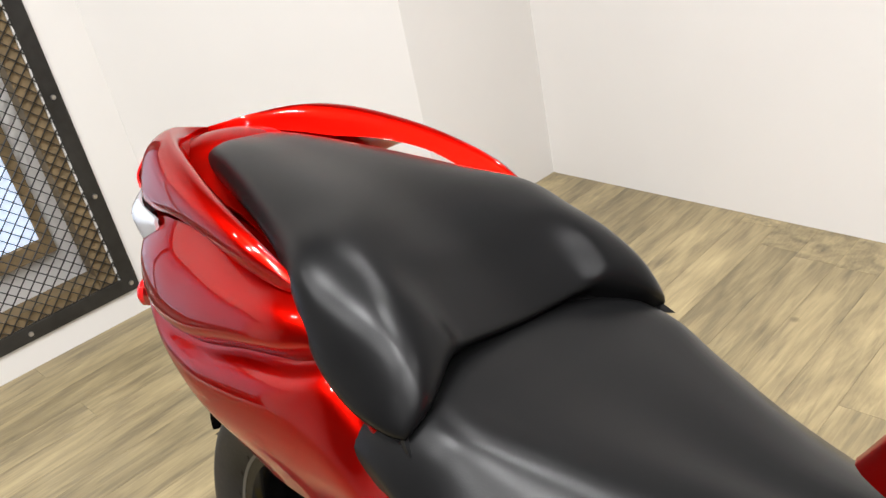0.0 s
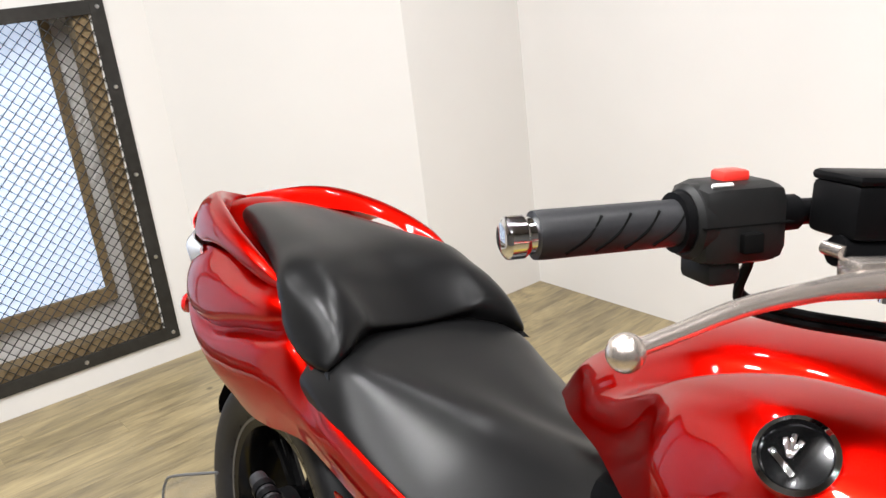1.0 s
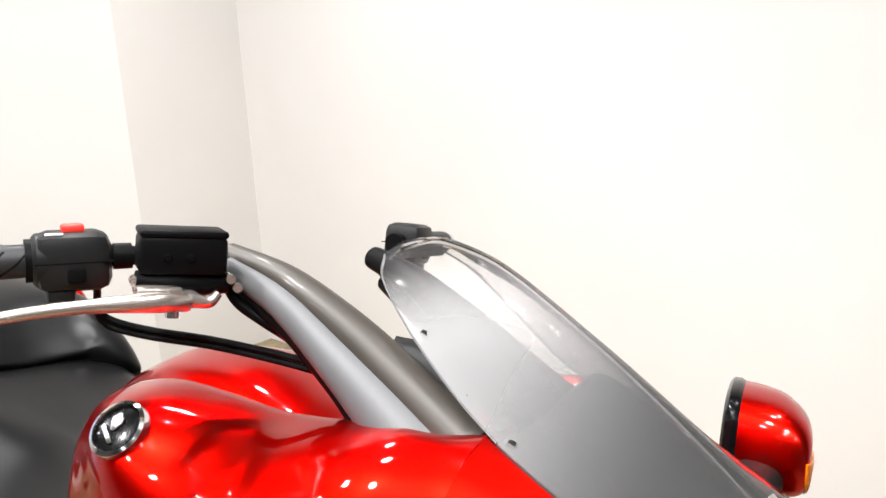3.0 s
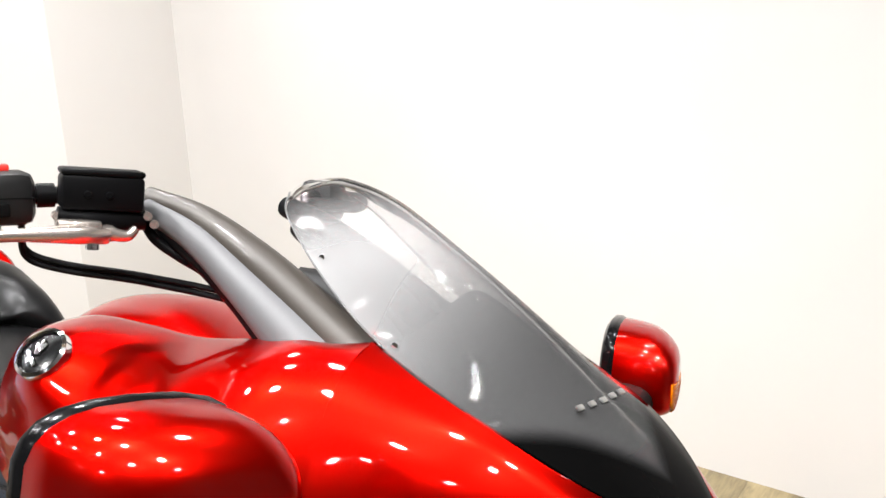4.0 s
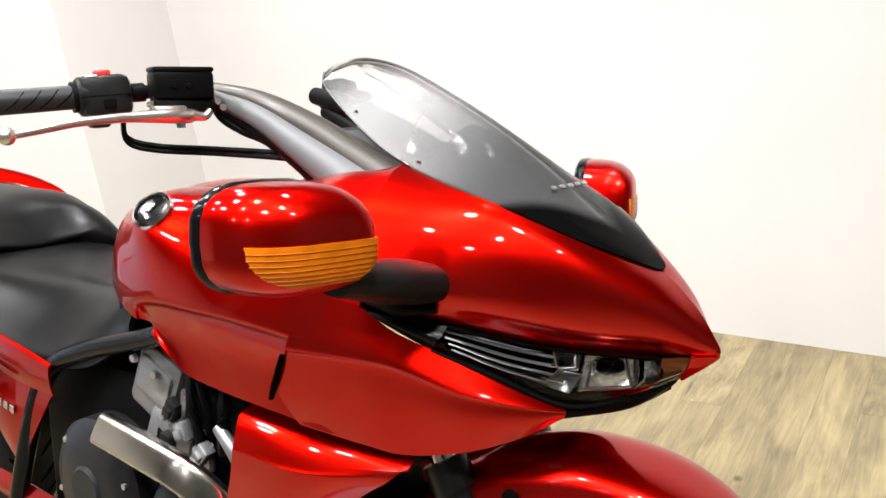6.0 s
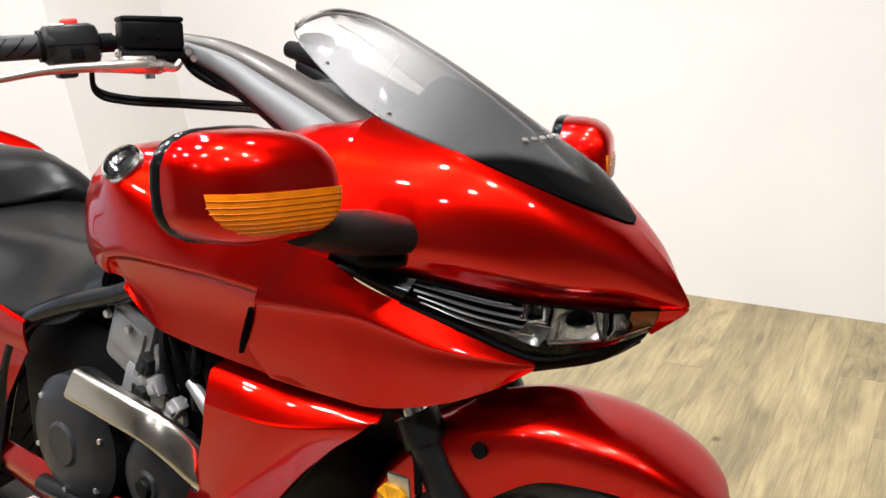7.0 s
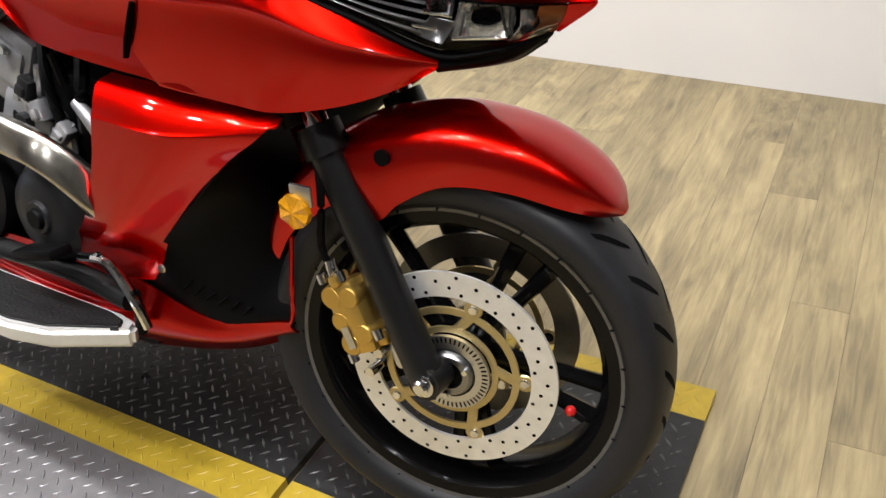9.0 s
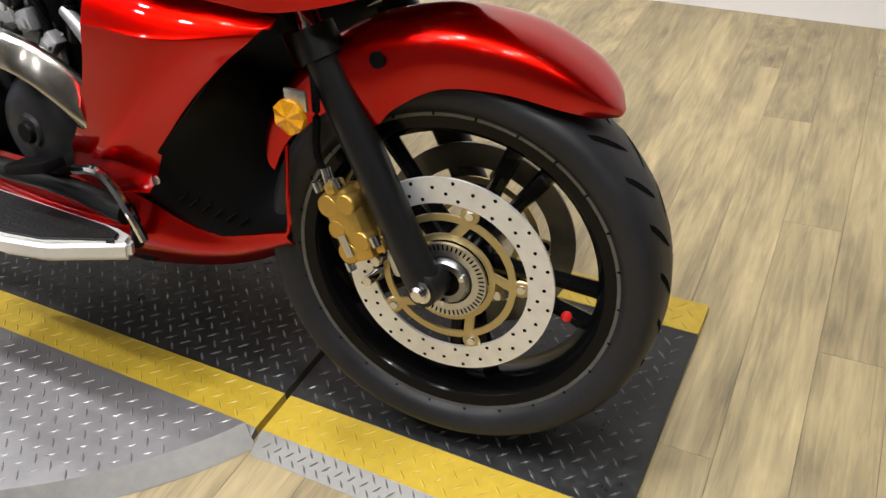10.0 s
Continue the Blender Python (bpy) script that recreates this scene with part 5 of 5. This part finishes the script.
deck_rows = [
    across(-1.55, (0, 0.985), (0.03, 0.98), (0.06, 0.96)),
    across(-1.47, (0, 1.0), (0.06, 0.995), (0.12, 0.975)),
    across(-1.40, (0, 0.975), (0.08, 0.968), (0.14, 0.95)),
    across(-1.28, (0, 0.935), (0.06, 0.932), (0.105, 0.92)),
    across(-1.1, (0, 0.92), (0.08, 0.918), (0.135, 0.9)),
    across(-0.94, (0, 0.905), (0.1, 0.905), (0.17, 0.89)),
]
part("tail_deck", solid(loft(about(deck_rows), 6, 5), 0.004), RED, bike, "red tail deck round the passenger seat")
rear_rows = [across(-1.55, (0, 0.985), (0.06, 0.96), (0.12, 0.93)), across(-1.54, (0, 0.9), (0.06, 0.9), (0.11, 0.87)), across(-1.52, (0, 0.76), (0.05, 0.762), (0.085, 0.77))]
part("tail_end", solid(loft(about(rear_rows), 4, 4), 0.004), DARK, bike, "dark tail end panel")
rail_rows = [
    across(-0.932, (0.206, 0.921), (0.21, 0.925), (0.214, 0.921), (0.21, 0.916)),
    across(-0.98, (0.2, 0.93), (0.21, 0.943), (0.222, 0.934), (0.216, 0.913)),
    across(-1.05, (0.192, 0.942), (0.213, 0.972), (0.233, 0.957), (0.224, 0.927)),
    across(-1.15, (0.182, 0.972), (0.206, 0.998), (0.231, 0.98), (0.224, 0.946)),
    across(-1.25, (0.16, 0.984), (0.186, 1.017), (0.219, 0.995), (0.215, 0.946)),
    across(-1.35, (0.128, 0.982), (0.157, 1.028), (0.197, 1.002), (0.2, 0.932)),
    across(-1.43, (0.095, 0.986), (0.12, 1.028), (0.168, 1.0), (0.178, 0.93)),
    across(-1.50, (0.05, 0.985), (0.068, 1.013), (0.115, 0.985), (0.128, 0.935)),
    across(-1.548, (0.0, 0.975), (0.002, 0.995), (0.04, 0.972), (0.05, 0.935)),
]
liner_rows = [across(-1.42, (0.07, 0.93), (0.12, 0.915), (0.17, 0.905)), across(-1.25, (0.09, 0.9), (0.15, 0.885), (0.2, 0.88)), across(-1.05, (0.11, 0.89), (0.17, 0.88), (0.205, 0.875)), across(-0.92, (0.13, 0.885), (0.18, 0.88), (0.21, 0.875))]
MILKY = material("milky_lens", (0.42, 0.43, 0.45), 0.15, 0, 0.5)
for s in (1, -1):
    part("tail_liner", solid(loft(side(liner_rows, s), 5, 4), 0.003), RED, bike, "dark red well beside the passenger seat")
    rails = [[r[0], r[1], r[2], (r[3][0], r[3][1], r[3][2] + (0.022 if s < 0 and -1.3 < r[3][0] < -1.0 else 0))] for r in rail_rows]
    part("grab_rail", loft(side(rails, s), 6, 5, closed=True, caps=True), RED, bike, "glossy red passenger grab rail")
    lens = [[(-1.55, 0.03, 0.935), (-1.552, 0.045, 0.905), (-1.54, 0.05, 0.872)], [(-1.505, 0.14, 0.932), (-1.507, 0.158, 0.903), (-1.497, 0.152, 0.864)], [(-1.425, 0.192, 0.93), (-1.427, 0.206, 0.906), (-1.417, 0.2, 0.87)], [(-1.34, 0.206, 0.92), (-1.34, 0.208, 0.912), (-1.34, 0.206, 0.902)]]
    part("tail_lamp", solid(loft(side(lens, s), 5, 4), 0.006), MILKY, bike, "clear tail lamp lens")
    strip = [[(-1.552, 0.06, 0.975), (-1.556, 0.062, 0.955), (-1.552, 0.06, 0.937)], [(-1.51, 0.124, 0.978), (-1.516, 0.134, 0.956), (-1.508, 0.136, 0.937)], [(-1.455, 0.163, 0.985), (-1.458, 0.176, 0.96), (-1.452, 0.177, 0.94)]]
    part("tail_lamp_red", solid(loft(side(strip, s), 4, 4), 0.003), REDLENS, bike, "dark red tail lamp strip")
    rf2 = part("rear_reflector", lathe([(0, -0.01), (0.02, -0.009), (0.024, -0.004), (0.024, 0.004), (0, 0.004)], 20), REDLENS, bike, "round red rear reflector", m=pose(-1.502, TC - s * 0.176, 0.746, 0, 0, (-50 if s > 0 else 230)))
    part("reflector_stem", tube([(0, 0.003, 0), (0.0, 0.03, 0.0)], 0.007, 8), BLACK, rf2)

# rear wheel and swing arm
rw = wheel("rear_wheel", -1.12, 0.335, 0.335, 0.094, 0.2225, 0.07, 5, "black cast rear wheel")
hb = lathe([(0.0, -0.075), (0.03, -0.072), (0.062, -0.062), (0.062, -0.03), (0, -0.03)], 32)
part("rear_hub", hb, GREYMET, rw, "bolted hub")
for k in range(5):
    a = radians(72 * k)
    part("wheel_bolt", lathe([(0, -0.01), (0.008, -0.01), (0.009, 0), (0, 0)], 10), BLACKHOLE, rw, "", m=pose(0.043 * math.cos(a), -0.066, 0.043 * math.sin(a)))
part("swing_arm", tube([(-1.1, 0.12, 0.34), (-0.85, 0.13, 0.38), (-0.5, 0.1, 0.42)], [0.05, 0.045, 0.06], 14), GREYMET, bike, "single-sided grey swing arm")
part("mudguard", tube([(-1.38, 0, 0.62), (-1.46, 0, 0.5), (-1.47, 0, 0.42)], [0.05, 0.06, 0.05], 12, flat=0.15), BLACK, bike)
part("tail_underside", loft([[(-1.42, -0.1, 0.73), (-1.42, 0, 0.72), (-1.42, 0.1, 0.73)], [(-1.1, -0.15, 0.69), (-1.1, 0, 0.72), (-1.1, 0.15, 0.69)], [(-0.6, -0.19, 0.66), (-0.6, 0, 0.7), (-0.6, 0.19, 0.66)]], 4, 4), BLACK, bike, "black inner fender")

# frame, engine and lower parts
for s in (1, -1):
    part("frame_tube", tube([(0.12, s * -0.2, 0.83), (0.0, s * -0.19, 0.79), (-0.2, s * -0.19, 0.735), (-0.33, s * -0.19, 0.675), (-0.4, s * -0.195, 0.57), (-0.46, s * -0.2, 0.43), (-0.5, s * -0.2, 0.33)], 0.02, 12, 6), GLOSSBLACK, bike, "black frame tube")
core = box(-0.45, 0.25, -0.15, 0.15, 0.2, 0.7, 0.03)
core = box(-0.2, 0.3, -0.12, 0.12, 0.6, 0.85, 0.03, core)
eng = part("engine", core, BLACK, bike, "dark grey V-twin engine")
ENG_L = material("mid_grey_cast_alloy", (0.3, 0.3, 0.31), 0.42, 0.8, 0, 0.12, 200, 0.12)


def cover(name, x, z, r, y, mat, label, m2=None):
    return part(name, lathe([(0.0, -0.035), (r * 0.3, -0.036), (r * 0.35, -0.03), (r * 0.6, -0.028), (r * 0.85, -0.02), (r, -0.004), (r, 0.05), (0, 0.05)], 40), mat, eng, label, m=pose(x, y, z))


ca = cover("clutch_cover", -0.165, 0.475, 0.132, -0.2, GREYMET, "round dark clutch cover")
cb = cover("pump_cover", 0.095, 0.462, 0.09, -0.2, GREYMET, "round dark pump cover")
part("cover_cap", lathe([(0, -0.043), (0.016, -0.043), (0.02, -0.036), (0.02, -0.03), (0, -0.03)], 20), BLACK, cb)
for k in range(6):
    a = radians(60 * k + 15)
    part("cover_bolt", lathe([(0, -0.008), (0.006, -0.008), (0.007, 0), (0, 0)], 8), ALU, ca, "", m=pose(0.112 * math.cos(a), -0.014, 0.112 * math.sin(a)))
cyl = box(-0.06, 0.06, -0.03, 0.02, -0.07, 0.07, 0.014)
cyl = box(-0.05, 0.05, -0.04, 0.01, -0.03, 0.05, 0.016, cyl)
part("cylinder_head", cyl, ENG_L, eng, "cast grey cylinder head", m=pose(0.0, -0.15, 0.7, 0, 25, 0))
cyl = box(-0.05, 0.07, -0.03, 0.02, -0.045, 0.045, 0.014)
part("cylinder", cyl, ENG_L, eng, "cast grey cylinder", m=pose(0.03, -0.16, 0.61, 0, 25, 0))
rng2 = random.Random(7)
for k in range(10):
    x, z = 0.02 + rng2.random() * 0.2, 0.53 + rng2.random() * 0.22
    part("engine_fitting", tube([(x, -0.19, z), (x + rng2.uniform(-0.03, 0.03), -0.18, z - 0.05)], rng2.uniform(0.006, 0.013), 8), ENG_L if k % 2 else BLACK, eng)
part("engine_hose", tube([(0.09, -0.16, 0.77), (0.12, -0.19, 0.7), (0.13, -0.185, 0.63), (0.11, -0.17, 0.57)], 0.009, 8), BLACK, eng, "black rubber hose")
part("engine_hose", tube([(0.19, -0.17, 0.74), (0.21, -0.195, 0.69), (0.2, -0.19, 0.62)], 0.012, 8), BLACK, eng, "black rubber hose")
part("coolant_pipe", tube([(0.2, -0.2, 0.67), (0.235, -0.205, 0.645), (0.26, -0.2, 0.6), (0.265, -0.19, 0.54)], [0.011, 0.012, 0.012, 0.01], 10), ENG_L, eng, "cast grey coolant pipe")
for x, z, turn_p in ((0.075, 0.675, 25), (0.1, 0.64, -20), (0.15, 0.61, 40), (0.055, 0.61, 10)):
    plug = box(-0.014, 0.014, -0.012, 0.012, -0.018, 0.018, 0.004)
    plug = box(-0.009, 0.009, -0.018, 0.0, -0.012, 0.006, 0.002, plug)
    part("sensor_plug", plug, DARK if x < 0.1 else ENG_L, eng, "", m=pose(x, -0.195, z, 0, turn_p, 0))
for x, z in ((-0.03, 0.75), (0.03, 0.73), (0.045, 0.655)):
    part("head_bolt", lathe([(0, -0.008), (0.007, -0.008), (0.009, 0), (0, 0)], 10), ALU, eng, "", m=pose(x, -0.192, z))


def flat_pipe(pts, half, thick, tilt):
    """A pipe with a flattened, round-cornered section, leaning outwards by tilt degrees."""
    path = spline(pts, 6)
    rings = []
    for i, p in enumerate(path):
        d = (path[min(i + 1, len(path) - 1)] - path[max(i - 1, 0)]).normalized()
        out = d.cross(Vector((0, 0, 1))).normalized()
        up = out.cross(d).normalized()
        e1 = out * math.cos(radians(tilt)) - up * math.sin(radians(tilt))
        e2 = out * math.sin(radians(tilt)) + up * math.cos(radians(tilt))
        ring = []
        for k in range(24):
            c, v = math.cos(2 * math.pi * k / 24), math.sin(2 * math.pi * k / 24)
            ring.append(p + e1 * math.copysign(abs(c) ** 0.5, c) * half + e2 * math.copysign(abs(v) ** 0.5, v) * thick)
        rings.append(ring)
    return grid(rings, True, True)


part("exhaust_cover", flat_pipe([(-0.065, -0.245, 0.624), (0.02, -0.247, 0.615), (0.105, -0.247, 0.603), (0.15, -0.243, 0.592), (0.185, -0.23, 0.566), (0.215, -0.21, 0.525), (0.232, -0.185, 0.475)], 0.03, 0.021, 64), material("satin_exhaust_steel", (0.55, 0.52, 0.46), 0.22, 1.0, 0, 0.1, 120), bike, "polished flattened exhaust heat cover")

belly = [
    [(0.285, -0.196, 0.728), (0.44, -0.192, 0.72), (0.6, -0.182, 0.706)],
    [(0.285, -0.226, 0.716), (0.44, -0.226, 0.706), (0.602, -0.2, 0.698)],
    [(0.292, -0.247, 0.678), (0.44, -0.247, 0.674), (0.594, -0.208, 0.694)],
    [(0.29, -0.249, 0.662), (0.438, -0.249, 0.66), (0.572, -0.213, 0.674)],
    [(0.262, -0.238, 0.59), (0.38, -0.24, 0.585), (0.5, -0.205, 0.62)],
    [(0.2, -0.222, 0.48), (0.28, -0.228, 0.475), (0.38, -0.195, 0.5)],
    [(0.12, -0.205, 0.4), (0.22, -0.205, 0.375), (0.31, -0.178, 0.38)],
]
panel("belly_cowl", belly, RED, bike, "glossy candy-red engine side cowl")
lowb = [
    [(-0.6, -0.19, 0.4), (-0.6, -0.2, 0.36), (-0.6, -0.15, 0.28)],
    [(-0.2, -0.19, 0.38), (-0.2, -0.205, 0.32), (-0.2, -0.15, 0.21)],
    [(0.1, -0.2, 0.39), (0.1, -0.215, 0.3), (0.1, -0.13, 0.19)],
    [(0.27, -0.195, 0.38), (0.27, -0.2, 0.29), (0.26, -0.11, 0.2)],
    [(0.4, -0.155, 0.32), (0.41, -0.15, 0.28), (0.41, -0.09, 0.235)],
    [(0.54, -0.13, 0.345), (0.545, -0.12, 0.325), (0.54, -0.08, 0.3)],
]
panel("belly_pan", lowb, RED, bike, "glossy candy-red belly pan")
duct = [
    [(0.56, -0.19, 0.7), (0.5, -0.16, 0.7), (0.46, -0.05, 0.7)],
    [(0.46, -0.205, 0.58), (0.49, -0.13, 0.58), (0.5, -0.03, 0.58)],
    [(0.34, -0.19, 0.46), (0.46, -0.14, 0.46), (0.53, -0.05, 0.46)],
    [(0.28, -0.18, 0.38), (0.42, -0.15, 0.345), (0.54, -0.12, 0.36)],
    [(0.3, -0.16, 0.33), (0.43, -0.14, 0.3), (0.54, -0.1, 0.33)],
]
panel("air_duct", duct, BLACK, bike, "matt black air duct panel")
part("duct_edge", tube([(0.558, -0.13, 0.5), (0.553, -0.13, 0.42), (0.55, -0.128, 0.36), (0.535, -0.125, 0.335)], 0.004, 6), RED, bike)
part("duct_screw", lathe([(0, -0.004), (0.007, -0.003), (0.008, 0), (0, 0)], 12), ALU, bike, "", m=pose(0.342, -0.198, 0.418))
for k in range(6):
    part("duct_slat", tube([(0.36 + 0.02 * k, -0.176 + 0.006 * k, 0.375 - 0.006 * k), (0.378 + 0.02 * k, -0.172 + 0.006 * k, 0.392 - 0.006 * k)], 0.0025, 5), BLACKHOLE, bike)

# footboard and pedal
PADBLACK = material("ribbed_black_rubber_pad", (0.004, 0.004, 0.004), 0.55, 0, 0, 0.3, 160, 0.9, 0.3)
BRIGHTALLOY = material("bright_cast_alloy", (0.75, 0.75, 0.74), 0.4, 0.7, 0, 0.06, 90)
for s in (1, -1):
    def board(z0, z1, g):
        own = bmesh.new()
        out = [(-0.32, -0.215), (0.26, -0.215), (0.3, -0.225), (0.315, -0.25), (0.2, -0.325), (0.12, -0.345), (-0.32, -0.345)]
        cx, cy = 0.0, -0.28
        a = [own.verts.new((cx + (x - cx) * g, s * (cy + (y - cy) * (g if g == 1 else g - 0.14)), z1)) for x, y in out]
        b = [own.verts.new((cx + (x - cx) * g, s * (cy + (y - cy) * (g if g == 1 else g - 0.14)), z0)) for x, y in out]
        own.faces.new(a)
        own.faces.new(b[::-1])
        for i in range(len(a)):
            own.faces.new((a[i], a[(i + 1) % len(a)], b[(i + 1) % len(b)], b[i]))
        bmesh.ops.bevel(own, geom=own.edges[:], offset=0.008 if g == 1 else 0.003, segments=3, affect="EDGES")
        return own
    fb = part("footboard", board(0.285, 0.32, 1), BRIGHTALLOY, bike, "cast aluminium footboard with rubber pad")
    part("footboard_pad", board(0.312, 0.325, 0.93), PADBLACK, fb, "black rubber pad")
    part("footboard_back", tube([(-0.3, s * -0.205, 0.345), (0.1, s * -0.205, 0.36), (0.28, s * -0.215, 0.35)], 0.02, 10), DARK, fb)
part("brake_pedal", tube([(0.3, -0.22, 0.3), (0.31, -0.23, 0.36), (0.27, -0.24, 0.42), (0.24, -0.24, 0.43)], [0.01, 0.01, 0.009, 0.009], 10), BLACK, bike, "black brake pedal")
part("pedal_pad", box(-0.06, 0.05, -0.025, 0.02, -0.008, 0.012, 0.006), BLACK, bike, "black brake pedal pad", m=pose(0.13, -0.255, 0.415, 0, -14, 0))
part("pedal_clip", tube([(0.2, -0.24, 0.42), (0.27, -0.245, 0.43), (0.31, -0.24, 0.38), (0.33, -0.23, 0.32)], 0.008, 8), CHROME, bike, "polished pedal link")
for s in (1, -1):
    P0, P1 = Vector((-0.82, s * -0.258, 0.61)), Vector((-0.63, s * -0.275, 0.57))
    peg = part("passenger_peg", tube([P0, P0.lerp(P1, 0.06), P0.lerp(P1, 0.95), P1], [0.01, 0.017, 0.018, 0.015], 16), RUBBER, bike, "black ribbed passenger footpeg folded along the side")
    for k in range(7):
        part("peg_rib", tube([P0.lerp(P1, 0.12 + 0.12 * k), P0.lerp(P1, 0.19 + 0.12 * k)], 0.0205, 14), BLACK, peg)
    part("peg_bracket", tube([(-0.72, s * -0.2, 0.58), (-0.8, s * -0.2, 0.53), (-0.88, s * -0.2, 0.52)], 0.018, 10), ALU, bike, "polished peg bracket")
plate = [Vector(q) for q in ((-1.2, -0.175, 0.44), (-1.36, -0.215, 0.375), (-1.385, -0.226, 0.35), (-1.38, -0.235, 0.31), (-1.33, -0.25, 0.2), (-1.15, -0.21, 0.24))]
flap = bmesh.new()
flap.faces.new([flap.verts.new(q) for q in plate])
flap = part("heel_plate", solid(flap, 0.004), pane("clear_acrylic_plate", (0.9, 0.89, 0.86), 0.05, 1.15, 0.03), bike, "clear acrylic plate beside the rear wheel", smooth=False)
part("plate_edge", tube(plate[:5], 0.0035, 6, 3), SCREENEDGE, flap, "pale edge of the clear plate")
tri = [[(-0.3, -0.205, 0.635), (-0.48, -0.21, 0.645), (-0.66, -0.2, 0.64)], [(-0.36, -0.207, 0.56), (-0.48, -0.212, 0.56), (-0.62, -0.2, 0.575)], [(-0.45, -0.204, 0.455), (-0.47, -0.206, 0.455), (-0.5, -0.2, 0.46)]]
panel("side_panel", tri, RED, bike, "red triangular side panel")
for k in range(5):
    part("model_badge", box(-0.009, 0.009, -0.002, 0.002, -0.009, 0.009, 0.001), CHROME, bike, "chrome lettering bar", m=pose(-0.55 + k * 0.025, -0.215, 0.59 - k * 0.004, 0, 10, 0))

part("side_stand", tube([(-0.1, 0.18, 0.25), (-0.12, 0.26, 0.1), (-0.13, 0.30, 0.062)], [0.014, 0.012, 0.018], 10), BLACK, bike, "black side stand")

# the plan above is laid out in units of 0.9 m: bring it to metres
for o in list(scene.objects):
    if o.parent is None and o is not cam:
        o.matrix_basis = Matrix.Scale(K, 4) @ o.matrix_basis
